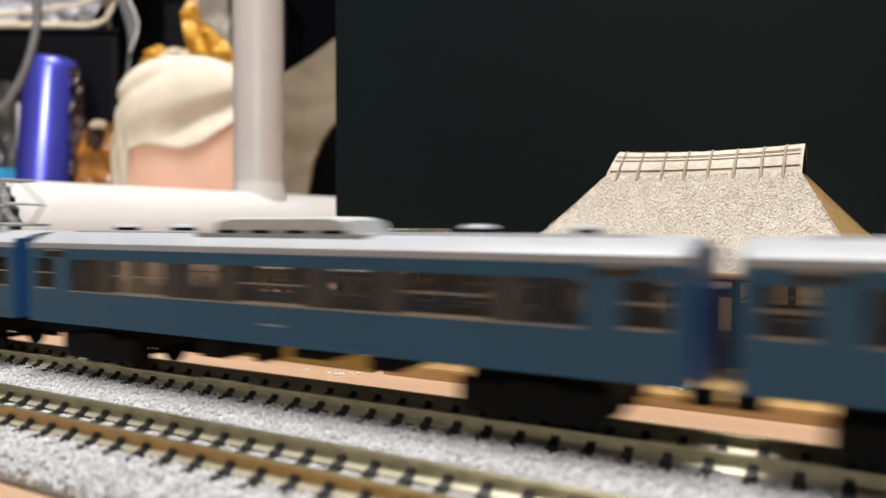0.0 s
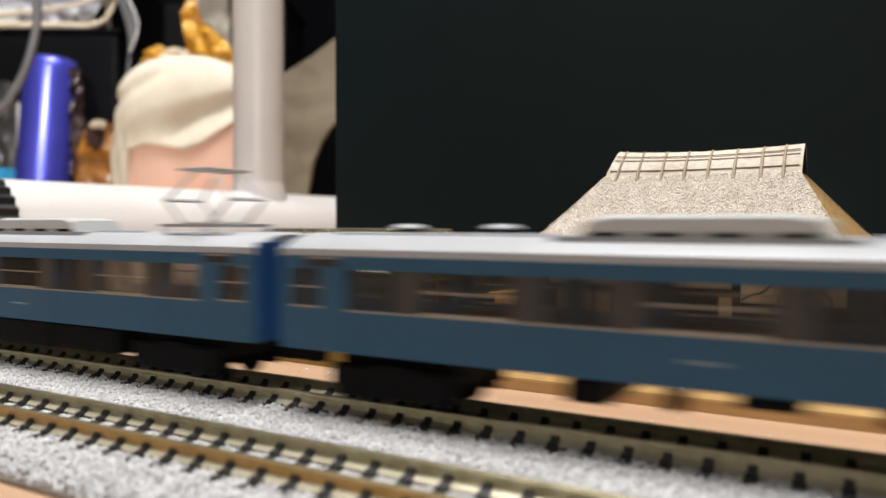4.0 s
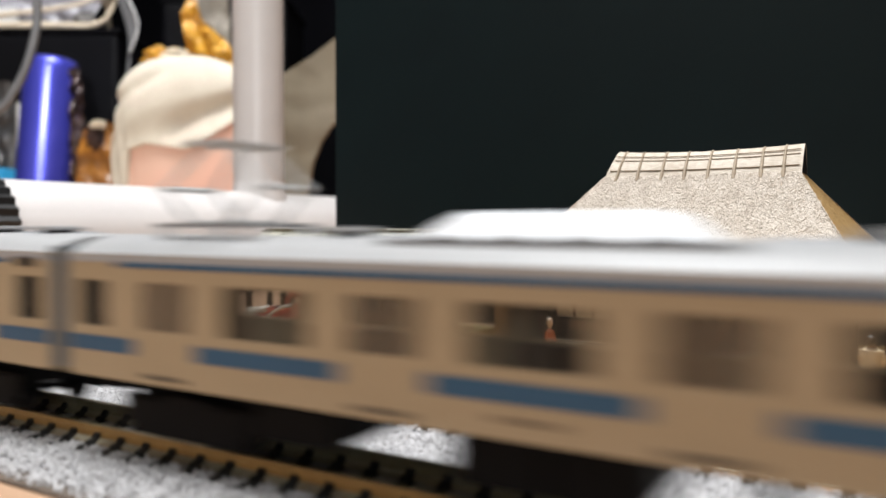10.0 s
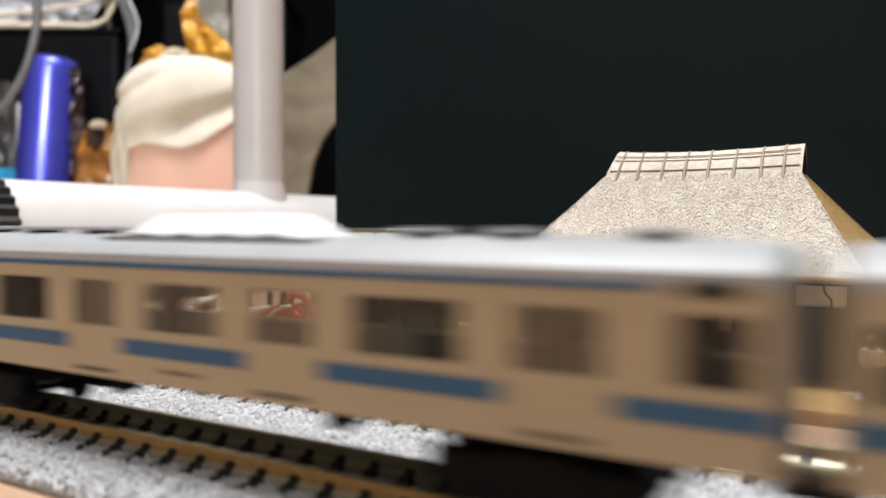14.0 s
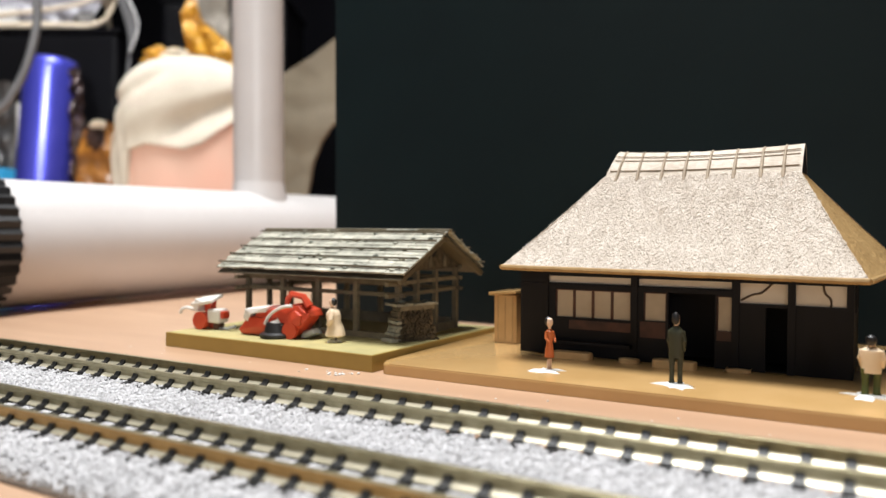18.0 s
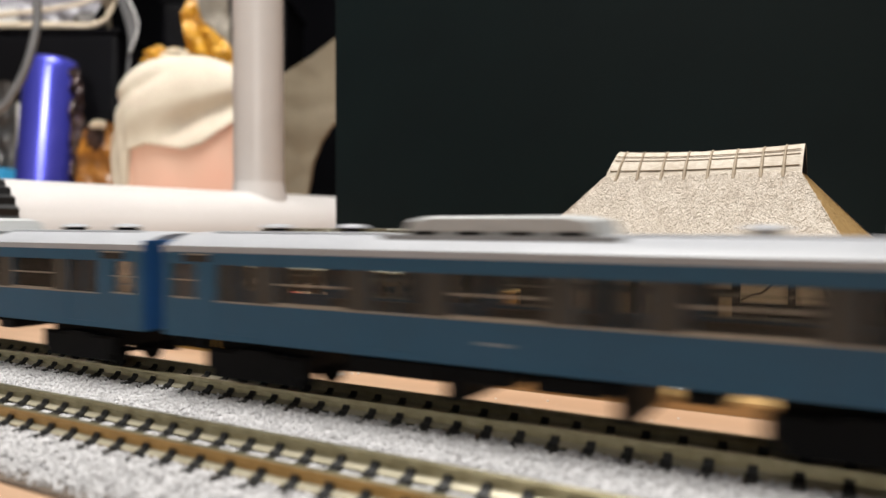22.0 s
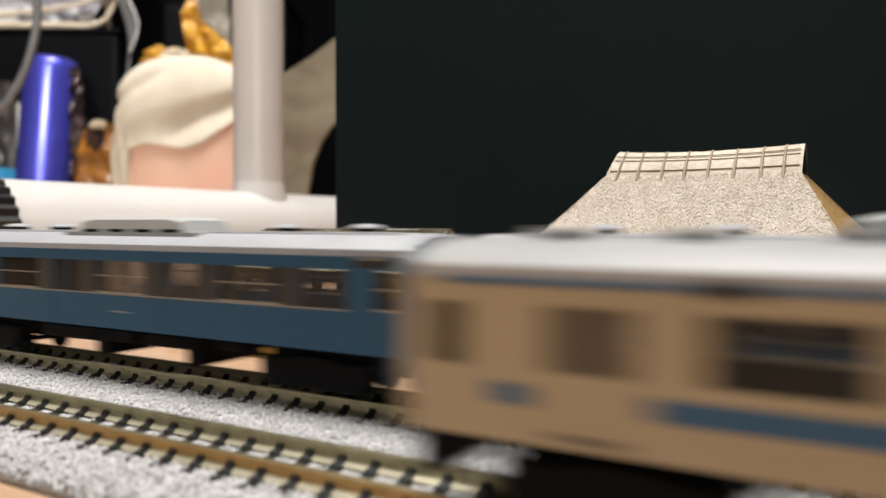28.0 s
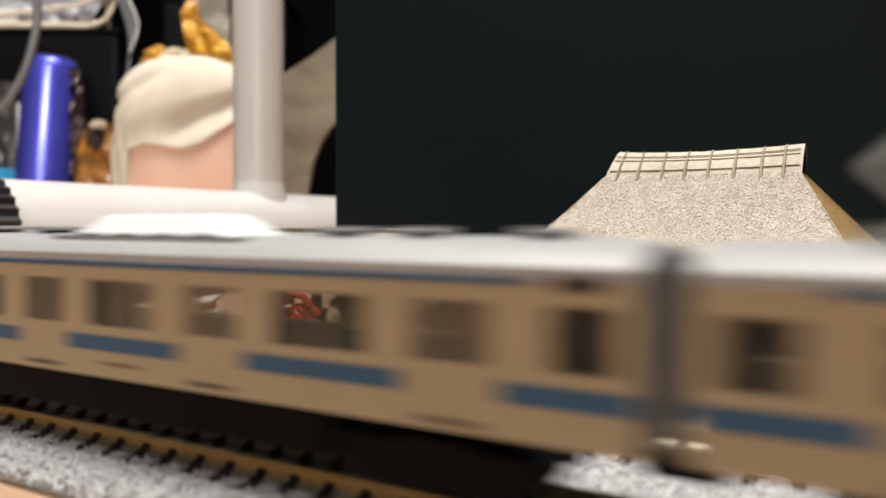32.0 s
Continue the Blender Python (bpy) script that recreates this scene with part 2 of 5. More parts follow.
def tube(bm, a, b, r0, r1=None, seg=12, mi=0, caps=True):
    a, b = Vector(a), Vector(b)
    r1 = r0 if r1 is None else r1
    q = (b - a).to_track_quat("Z", "Y")
    rings = []
    for c, r in ((a, r0), (b, r1)):
        rings.append([bm.verts.new(c + q @ Vector((r * math.cos(2 * math.pi * i / seg), r * math.sin(2 * math.pi * i / seg), 0))) for i in range(seg)])
    for i in range(seg):
        j = (i + 1) % seg
        bm.faces.new((rings[0][i], rings[0][j], rings[1][j], rings[1][i])).material_index = mi
    if caps:
        bm.faces.new(list(reversed(rings[0]))).material_index = mi
        bm.faces.new(rings[1]).material_index = mi
    return bm


def lathe(bm, profile, seg=20, centre=(0, 0), mi=0, sx=1.0, sy=1.0, sway=0.0, seed=0):
    """Turns (radius, z) about an upright axis; sx, sy flatten it."""
    rings = []
    for r, z in profile:
        ring = []
        for i in range(seg):
            t = 2 * math.pi * i / seg
            k = 1 + sway * noise.noise((math.cos(t) * 1.3 + seed, math.sin(t) * 1.3, z * 0.12))
            ring.append(bm.verts.new((centre[0] + sx * k * r * math.cos(t), centre[1] + sy * k * r * math.sin(t), z)))
        rings.append(ring)
    for a, b in zip(rings, rings[1:]):
        for i in range(seg):
            j = (i + 1) % seg
            bm.faces.new((a[i], a[j], b[j], b[i])).material_index = mi
    bm.faces.new(list(reversed(rings[0]))).material_index = mi
    bm.faces.new(rings[-1]).material_index = mi
    return bm


def chain(bm, pts, r, seg=8, mi=0):
    """A bent round bar through points."""
    pts = [Vector(p) for p in pts]
    rings = []
    for i, p in enumerate(pts):
        d = (pts[min(i + 1, len(pts) - 1)] - pts[max(i - 1, 0)]).normalized()
        q = d.to_track_quat("Z", "Y")
        rr = r[i] if isinstance(r, (list, tuple)) else r
        rings.append([bm.verts.new(p + q @ Vector((rr * math.cos(2 * math.pi * k / seg), rr * math.sin(2 * math.pi * k / seg), 0))) for k in range(seg)])
    for a, b in zip(rings, rings[1:]):
        for k in range(seg):
            j = (k + 1) % seg
            bm.faces.new((a[k], a[j], b[j], b[k])).material_index = mi
    bm.faces.new(list(reversed(rings[0]))).material_index = mi
    bm.faces.new(rings[-1]).material_index = mi
    return bm


def spline(pts, n=8):
    """Points along a smooth curve through pts."""
    pts = [Vector(p) for p in pts]
    out = []
    for i in range(len(pts) - 1):
        p0, p1, p2, p3 = pts[max(i - 1, 0)], pts[i], pts[i + 1], pts[min(i + 2, len(pts) - 1)]
        for k in range(n):
            t = k / n
            out.append(0.5 * (2 * p1 + (p2 - p0) * t + (2 * p0 - 5 * p1 + 4 * p2 - p3) * t * t + (3 * p1 - p0 - 3 * p2 + p3) * t ** 3))
    out.append(pts[-1])
    return out


def panel(bm, x0, x1, z0, z1, holes, y0, y1, mi=0):
    """A wall between y0 and y1 with rectangular holes (xa, xb, za, zb) through it, in one piece."""
    xs = sorted({x0, x1, *[min(max(v, x0), x1) for h in holes for v in h[:2]]})
    zs = sorted({z0, z1, *[min(max(v, z0), z1) for h in holes for v in h[2:]]})
    made = {}

    def vert(i, j, y):
        if (i, j, y) not in made:
            made[i, j, y] = bm.verts.new((xs[i], y, zs[j]))
        return made[i, j, y]

    def solid(i, j):
        if not (0 <= i < len(xs) - 1 and 0 <= j < len(zs) - 1):
            return False
        cx, cz = (xs[i] + xs[i + 1]) / 2, (zs[j] + zs[j + 1]) / 2
        return not any(h[0] < cx < h[1] and h[2] < cz < h[3] for h in holes)

    for i in range(len(xs) - 1):
        for j in range(len(zs) - 1):
            if not solid(i, j):
                continue
            fs = [(vert(i, j, y0), vert(i + 1, j, y0), vert(i + 1, j + 1, y0), vert(i, j + 1, y0)),
                  (vert(i, j, y1), vert(i, j + 1, y1), vert(i + 1, j + 1, y1), vert(i + 1, j, y1))]
            for di, dj, p, q in ((-1, 0, (i, j), (i, j + 1)), (1, 0, (i + 1, j + 1), (i + 1, j)), (0, -1, (i + 1, j), (i, j)), (0, 1, (i, j + 1), (i + 1, j + 1))):
                if not solid(i + di, j + dj):
                    fs.append((vert(*p, y0), vert(*q, y0), vert(*q, y1), vert(*p, y1)))
            for f in fs:
                bm.faces.new(f).material_index = mi
    return bm


B = bmesh.new


# ---- room, table ----
def make_room():
    bm = box(B(), -1900, 1900, -1500, 1300, -760, -700)
    tagged(part("floor", bm, M_room, label="plain plaster-coloured room floor"), "plain pale room floor", "floor", kind="structure")
    bm = box(B(), -1900, 1900, -1500, 1300, 1800, 1860)
    tagged(part("ceiling", bm, M_room), "plain cream plaster ceiling", "ceiling", kind="structure")
    for name, b in (("wall_north", (-1900, 1900, 1300, 1360)), ("wall_south", (-1900, 1900, -1560, -1500)), ("wall_west", (-1960, -1900, -1500, 1300)), ("wall_east", (1900, 1960, -1500, 1300))):
        # north and west walls carry the background's darkness in their colour
        bm = box(B(), *b, -760, 1860)
        tagged(part(name, bm, M_wall if name in ("wall_north", "wall_west") else M_room), "wall behind the shelf, its unlit darkness put into the colour" if name == "wall_north" else "plain room wall", "wall", kind="structure")
    t = thing("table", "wide table with a peach-brown laminate top", "table")
    part("tabletop", box(B(), -1100, 900, -760, 760, -26, 0, 1.5), M_table, t)
    for x in (-1040, 840):
        for y in (-700, 700):
            part("leg", box(B(), x - 25, x + 25, y - 25, y + 25, -700, -26, 2), M_table, t)


# ---- track ----
YN, YF, SPAN0, SPAN1, RN = 73.05, 104.16, -390.0, 210.0, 284.9
RAIL = 4.0


def loop_point(s, y, r):
    """Place and heading at s along a loop whose straight runs from SPAN0 to SPAN1 at y and that turns towards the viewer's side."""
    span = SPAN1 - SPAN0
    full = 2 * span + 2 * math.pi * r
    u = (s - SPAN0) % full
    if u < span:
        return SPAN0 + u, y, 0.0
    u -= span
    if u < math.pi * r:
        a = u / r
        return SPAN1 + r * math.sin(a), y - r + r * math.cos(a), -a
    u -= math.pi * r
    if u < span:
        return SPAN1 - u, y - 2 * r, -math.pi
    a = (u - span) / r
    return SPAN0 - r * math.sin(a), y - r - r * math.cos(a), -math.pi - a


def loop_length(r):
    return 2 * (SPAN1 - SPAN0) + 2 * math.pi * r


RAIL_SHAPE = ((-1.25, 1.7), (1.25, 1.7), (1.25, 1.8), (0.40, 2.35), (0.34, 3.25), (0.48, 3.4), (0.48, 3.95), (0.38, RAIL), (-0.38, RAIL), (-0.48, 3.95), (-0.48, 3.4), (-0.34, 3.25), (-0.40, 2.35), (-1.25, 1.8))


def rail(y, r, side, material, parent, label):
    """One rail of a loop; side is the offset from the centre line."""
    bm = B()
    full = loop_length(r)
    stops = [SPAN0, SPAN1] + [SPAN1 + math.pi * r * i / 48 for i in range(1, 49)] + [2 * SPAN1 - SPAN0 + math.pi * r + math.pi * r * i / 48 for i in range(0, 48)]
    rings = []
    for s in stops:
        x, yy, h = loop_point(s + 1e-6, y, r)
        nx, ny = -math.sin(h), math.cos(h)
        rings.append([bm.verts.new((x + nx * (side + o), yy + ny * (side + o), z)) for o, z in RAIL_SHAPE])
    k = len(RAIL_SHAPE)
    for i in range(len(rings)):
        a, b = rings[i], rings[(i + 1) % len(rings)]
        for j in range(k):
            q = (j + 1) % k
            bm.faces.new((a[j], b[j], b[q], a[q])).material_index = 1 if RAIL_SHAPE[j][1] >= 3.9 and RAIL_SHAPE[q][1] >= 3.9 else 2 if {RAIL_SHAPE[j][1], RAIL_SHAPE[q][1]} == {1.8, 2.35} else 0
    return part("rail", bm, material, parent, label)


def sleeper_mesh():
    """A black plastic sleeper with a humped chair on each side of both rails."""
    bm = box(B(), -0.8, 0.8, -8.6, 8.6, 0.35, 1.72, 0.12)
    hump = ((0.36, 1.6), (1.95, 1.6), (1.85, 1.95), (1.45, 2.2), (1.15, 2.25), (0.85, 2.55), (0.62, 2.95), (0.38, 3.0))
    n = len(hump)
    for c in (-4.51, 4.51):
        for sgn in (-1, 1):
            v = [bm.verts.new((x * (1.3 if 1.3 < y < 1.9 else 1.0), c + sgn * y, z)) for x in (-0.6, 0.6) for y, z in hump]
            bm.faces.new(v[:n])
            bm.faces.new(v[n:])
            for k in range(n):
                q = (k + 1) % n
                bm.faces.new((v[k], v[q], v[q + n], v[k + n]))
    bmesh.ops.recalc_face_normals(bm, faces=bm.faces)
    return mesh_of("sleeper", bm, M_sleeper)


SLEEPER_PITCH = 5.161


def make_track(y, r, phase, sides, label):
    t = thing("railway_track", label, "model track", (0, 0, 0), group="model railway tracks")
    for side, m, lab in sides:
        rail(y, r, side, [m, M_nickel, M_foot], t, lab)
    me = sleeper_mesh()
    count = int(loop_length(r) / SLEEPER_PITCH)
    rest = B()
    n_near = 0
    for i in range(count):
        s = SPAN0 + phase + i * SLEEPER_PITCH
        x, yy, h = loop_point(s, y, r)
        if -235 < x < 60 and h == 0:
            ob = new("sleeper", me)
            ob.parent = t
            ob.matrix_local = pose(x * MM, yy * MM, 0, 0, 0, math.degrees(h) + 0.6 * math.sin(i * 7.3))
            n_near += 1
        else:
            m = Matrix.Translation((x, yy, 0)) @ Matrix.Rotation(h, 4, "Z")
            box(rest, -0.95, 0.95, -8.6, 8.6, 0.0, 1.68, m=m)
    tagged(part("sleepers", rest, M_sleeper, t), kind="stuff")
    return t


def make_ballast():
    rng = np.random.default_rng(4)
    bed = thing("ballast_bed", "bed of loose white model ballast between the tracks", "ballast", kind="stuff")
    bm = B()
    nx, ny = 300, 36
    x0, x1, y0, y1 = -330.0, 130.0, 58.2, 100.4
    grid = [[None] * (ny + 1) for _ in range(nx + 1)]
    for i in range(nx + 1):
        for j in range(ny + 1):
            x, v = x0 + (x1 - x0) * i / nx, j / ny
            wob = 1.2 * noise.noise((x * 0.08, 3, 0)) if j == 0 else 0.0
            y = y0 + (y1 - y0) * v + wob
            edge = min(1.0, v * 9, (1 - v) * 9)
            grid[i][j] = bm.verts.new((x, y, 0.45 + edge * ((0.95 if y > 62 else 0.45) + 0.2 * noise.noise((x * 0.35, y * 0.35, 1)))))
    for i in range(nx):
        for j in range(ny):
            bm.faces.new((grid[i][j], grid[i + 1][j], grid[i + 1][j + 1], grid[i][j + 1]))
    part("ballast_layer", bm, M_bed, bed)
    # grains: one joined cloud of small angular stones
    ico = bmesh.new()
    bmesh.ops.create_icosphere(ico, subdivisions=1, radius=1.0)
    base = np.array([v.co[:] for v in ico.verts])
    tri = np.array([[v.index for v in f.verts] for f in ico.faces])
    ico.free()
    n = 66000
    y = rng.uniform(54.7, 98.3, n)
    x = rng.uniform(-205, 28, n)
    keep = (y > 59.5) | (rng.random(n) < 0.35 + 0.13 * (y - 54.7))
    for c in (YN - 4.51, YN + 4.51):
        keep &= np.abs(y - c) > 1.45
    inside = np.abs(y - YN) < 7.7
    phase = (x - (SPAN0 + 0.62)) / SLEEPER_PITCH
    on_tie = np.abs(phase - np.round(phase)) * SLEEPER_PITCH < 0.95
    keep &= ~(inside & on_tie)
    ph2 = (x - (SPAN0 + 0.12)) / SLEEPER_PITCH
    keep &= ~((y > YF - 7.7) & (np.abs(ph2 - np.round(ph2)) * SLEEPER_PITCH < 0.95))
    x, y = x[keep], y[keep]
    n = len(x)
    size = rng.uniform(0.20, 0.40, n)
    lift = rng.uniform(1.1, 1.7, n)
    lift = np.where(np.abs(y - YN) < 4.0, rng.uniform(1.0, 1.4, n), lift)
    lift = np.where(y < 62, rng.uniform(0.45, 0.7, n) + 0.16 * np.maximum(y - 56, 0), lift)
    ang = rng.uniform(0, 6.28, n)
    v = base[None] * (size[:, None, None] * rng.uniform(0.6, 1.25, (n, 1, 3))) * rng.uniform(0.82, 1.18, (n, len(base), 1))
    c, s = np.cos(ang)[:, None], np.sin(ang)[:, None]
    vx, vy = v[..., 0] * c - v[..., 1] * s, v[..., 0] * s + v[..., 1] * c
    v = np.stack([vx + x[:, None], vy + y[:, None], v[..., 2] + lift[:, None]], -1).reshape(-1, 3) * MM
    f = (tri[None] + (np.arange(n) * len(base))[:, None, None]).reshape(-1, 3)
    me = bpy.data.meshes.new("ballast_stones")
    me.from_pydata(v.tolist(), [], f.tolist())
    me.materials.append(M_ballast)
    ob = new("ballast_stones", me)
    ob.parent = bed
    tagged(ob, kind="stuff")
    tagged(part("track_mat", box(B(), -330, 130, 54.2, 100.5, 0.02, 0.45, 0.1), M_matting), "thin dark mat under the ballast", "mat")


# ---- trains ----
HALF_W, SILL, GUTTER, CREST = 9.4, 8.3, 24.4, 26.9
PITCH_BLUE, PITCH_WHITE = 139.6, 138.0


def arch(y):
    """Roof height across the car."""
    k = abs(y) / (HALF_W + 0.1)
    return GUTTER + (CREST - GUTTER) * (1 - k ** 2.6) - (1.0 if k > 0.999 else 0.0)


def roof_mesh(x0, x1, ribs):
    bm = B()
    ys = [-(HALF_W + 0.1) * math.cos(math.pi * i / 20) for i in range(21)]
    cols = []
    for x in (x0, x0 + 1.2, x1 - 1.2, x1):
        drop = 0.35 if x in (x0, x1) else 0.0
        cols.append([bm.verts.new((x, y, arch(y) - drop + (0.12 if ribs and i in (4, 5, 15, 16) else 0))) for i, y in enumerate(ys)])
    for a, b in zip(cols, cols[1:]):
        for i in range(20):
            bm.faces.new((a[i], b[i], b[i + 1], a[i + 1]))
    for c in (cols[0], cols[-1]):
        low = [bm.verts.new((v.co.x, v.co.y, GUTTER - 1.0)) for v in c]
        for i in range(20):
            bm.faces.new((c[i], c[i + 1], low[i + 1], low[i]))
    return bm


def build_car(kind, role):
    """kind 'blue' or 'white'; role front or rear: a driver's end at +X; role panto: a raised pantograph near +X; else the kind of underfloor gear."""
    cab, panto = role in ("front", "rear"), role in ("panto", "low_panto")
    blue = kind == "blue"
    paint = M_blue if blue else M_white
    if blue:
        label = "light blue model commuter car with grey roof" + (" and driver's cab" if cab else " and half-lowered pantograph" if role == "low_panto" else " and raised pantograph" if panto else "")
    else:
        label = "ivory model commuter car with blue stripes" + (" and driver's cab" if cab else " and raised pantograph" if panto else "")
    car = thing("train_car", label, "model train", group=kind + " train cars")
    h = 66.9 if blue else 67.0
    gap = 32.8 if blue else 32.2
    DOORS = (-1.5 * gap, -0.5 * gap, 0.5 * gap, 1.5 * gap)
    WINS = (-gap, 0.0, gap)
    wz0, wz1 = (15.1, 21.3) if blue else (15.0, 21.0)
    ww = 14.2 if blue else 12.6
    dw = 9.0
    pw = 4.2 if blue else 4.0
    ends = [(-h + 2.2, -h + 8.2)] if cab else [(-h + 2.2, -h + 8.2), (h - 8.2, h - 2.2)]
    wins = [(c - ww / 2, c + ww / 2) for c in WINS] + ends
    if cab:
        wins.append((h - 6.4, h - 2.6))
    shell = part("floor_pan", box(B(), -h + 0.7, h - 0.7, -HALF_W + 0.7, HALF_W - 0.7, SILL, SILL + 0.6), paint, car)
    for sgn in (-1, 1):
        y0, y1 = (-HALF_W, -HALF_W + 0.7) if sgn < 0 else (HALF_W - 0.7, HALF_W)
        holes = [(a, b, wz0, wz1) for a, b in wins] + [(c - dw / 2, c + dw / 2, SILL + 1.1, 22.6) for c in DOORS]
        wall = part("side_wall", panel(B(), -h, h, SILL, GUTTER, holes, y0, y1), paint, car)
        if blue:
            stops = [-DOORS[3] - dw / 2] + sorted([v for c in WINS for v in (c - ww / 2, c + ww / 2)] + [v for c in DOORS for v in (c - dw / 2, c + dw / 2)])[1:]
            for a, b in zip(stops[1::2], stops[2::2]):
                part("window_pillar", box(B(), a, b, sgn * HALF_W - 0.05, sgn * HALF_W + 0.05, wz0, wz1), M_pillar, wall, "dark pillar between windows")
    for x in (-h, h - 0.7):
        part("end_panel", box(B(), x, x + 0.7, -HALF_W + 0.7, HALF_W - 0.7, SILL, GUTTER - 0.2), paint, car)
    part("roof", roof_mesh(-h, h, not blue), M_roofgrey if blue else M_roofdull, car, "grey ribbed roof" if not blue else "light grey roof", smooth=True)
    # seats and floor seen through the glass
    for sgn in (-1, 1):
        for c in WINS:
            part("bench", box(B(), c - 9, c + 9, sgn * 7.9 - 0.5, sgn * 7.9 + 0.5, SILL + 0.6, wz0 - 0.4), M_seat, car)
    win_me, frame_me = {}, {}
    for sgn in (-1, 1):
        yo = sgn * (HALF_W - 0.35)
        for a, b in wins:
            key = round(b - a, 2)
            if key not in win_me:
                win_me[key] = mesh_of("window", box(B(), -key / 2, key / 2, -0.1, 0.1, wz0, wz1), M_glass)
                fb = B()
                k = key / 2
                if blue:
                    box(fb, -k, k, -0.16, 0.16, wz0, wz0 + 0.32)
                    box(fb, -k, k, -0.14, 0.14, (wz0 + wz1) / 2 + 0.1, (wz0 + wz1) / 2 + 0.34)
                else:
                    box(fb, -0.12, 0.12, -0.12, 0.12, wz0, wz1)
                frame_me[key] = mesh_of("window_frame", fb, M_silver if blue else M_seat)
            w = new("window", win_me[key])
            w.parent, w.location = car, ((a + b) / 2 * MM, yo * MM, 0)
            f = new("window_frame", frame_me[key])
            f.parent, f.location = w, (0, sgn * 0.28 * MM, 0)
            w.visible_shadow = False
        for c in DOORS:
            if ("door",) not in win_me:
                db = B()
                panel(db, -dw / 2, dw / 2, SILL + 1.1, 22.6, [(-pw - 0.1, -0.1, wz0, wz1), (0.1, pw + 0.1, wz0, wz1)], -0.2, 0.2)
                win_me[("door",)] = mesh_of("door", db, paint)
                win_me[("pane",)] = mesh_of("door_window", box(B(), -pw / 2, pw / 2, -0.08, 0.08, wz0, wz1), M_bluedoorglass if blue else M_doorglass)
            d = new("door", win_me[("door",)])
            d.parent, d.location = car, (c * MM, sgn * (HALF_W - 0.3) * MM, 0)
            for dx in (-pw / 2 - 0.1, pw / 2 + 0.1):
                q = new("door_window", win_me[("pane",)])
                q.parent, q.visible_shadow, q.location = d, False, (dx * MM, 0, 0)
        if not blue:
            cuts = [-h] + [v for c in DOORS for v in (c - 5.2, c + 5.2)] + [h]
            for a, b in zip(cuts[::2], cuts[1::2]):
                if cab and b == h:
                    b = a + 4.5
                part("stripe", box(B(), a + 0.3, b - 0.3, sgn * (HALF_W + 0.04) - 0.06, sgn * (HALF_W + 0.04) + 0.06, 11.75, 13.75), M_band, shell, "blue side stripe")
            part("upper_stripe", box(B(), -h + (10 if not cab else 1), h - (4 if cab else 10), sgn * (HALF_W + 0.04) - 0.06, sgn * (HALF_W + 0.04) + 0.06, 22.75, 23.45), M_band, shell, "thin blue line under the roof")
            for c in DOORS:
                part("door_step", box(B(), c - 3.6, c + 3.6, sgn * (HALF_W + 0.02) - 0.08, sgn * (HALF_W + 0.02) + 0.08, SILL + 0.75, SILL + 1.15), M_seat, shell)
            part("lettering_bar", box(B(), -3.4, 3.4, sgn * (HALF_W + 0.02) - 0.05, sgn * (HALF_W + 0.02) + 0.05, 10.0, 10.35), M_seat, shell, "unreadable grey lettering")
            sign = 36.8 if cab else -h + 5.4
            part("destination_sign", box(B(), sign - 2.2, sign + 2.2, sgn * (HALF_W + 0.05) - 0.1, sgn * (HALF_W + 0.05) + 0.1, 22.3, 23.7), M_dglass, shell, "black destination sign")
        else:
            part("lettering_bar", box(B(), -2.6, 2.6, sgn * (HALF_W + 0.02) - 0.05, sgn * (HALF_W + 0.02) + 0.05, 11.5, 11.8), M_vent, shell, "unreadable pale lettering")
            for e in (-1,) if cab else (-1, 1):
                part("vent_louvre", box(B(), e * (h - 8.5) - 3.2, e * (h - 8.5) + 3.2, sgn * (HALF_W + 0.02) - 0.08, sgn * (HALF_W + 0.02) + 0.08, 21.7, 22.9), M_dglass, shell, "dark louvre under the roof")
                part("louvre_edge", box(B(), e * (h - 8.5) - 3.2, e * (h - 8.5) + 3.2, sgn * (HALF_W + 0.04) - 0.1, sgn * (HALF_W + 0.04) + 0.1, 22.9, 23.15), M_silver, shell)
            part("window_sill_line", box(B(), DOORS[0] - dw / 2, DOORS[3] + dw / 2, sgn * (HALF_W + 0.03) - 0.07, sgn * (HALF_W + 0.03) + 0.07, wz0 - 0.28, wz0 - 0.02), M_silver, shell, "thin silver line under the windows")
            part("gutter", box(B(), -h, h, sgn * (HALF_W + 0.15) - 0.15, sgn * (HALF_W + 0.15) + 0.15, GUTTER - 0.25, GUTTER + 0.1), M_roofgrey, shell)
    # car ends
    gang = M_blueend if blue else M_gangway
    for e in ((-1,) if cab else (-1, 1)):
        x = e * h
        part("end_wall", box(B(), min(x, x + e * 0.35), max(x, x + e * 0.35), -HALF_W + 0.3, HALF_W - 0.3, SILL + 0.2, GUTTER + 0.9, 0.1), gang, car, "darker car end wall")
        out = 1.3 if blue else 0.7
        part("gangway", box(B(), min(x + e * 0.3, x + e * out), max(x + e * 0.3, x + e * out), -3.0, 3.0, SILL - 1, 20.5, 0.3), gang, car, "gangway bellows between cars")
    if cab:
        x = h
        bm = B()
        ys = [-(HALF_W - 0.1) * math.cos(math.pi * i / 20) for i in range(21)]
        fr = [(bm.verts.new((x + 0.9 - 0.09 * abs(y) ** 1.0, y, SILL - 0.8)), bm.verts.new((x + 1.5 - 0.11 * abs(y), y, 17)), bm.verts.new((x + 0.7 - 0.06 * abs(y), y, arch(y) + 0.25))) for y in ys]
        for a, b in zip(fr, fr[1:]):
            bm.faces.new((a[0], b[0], b[1], a[1]))
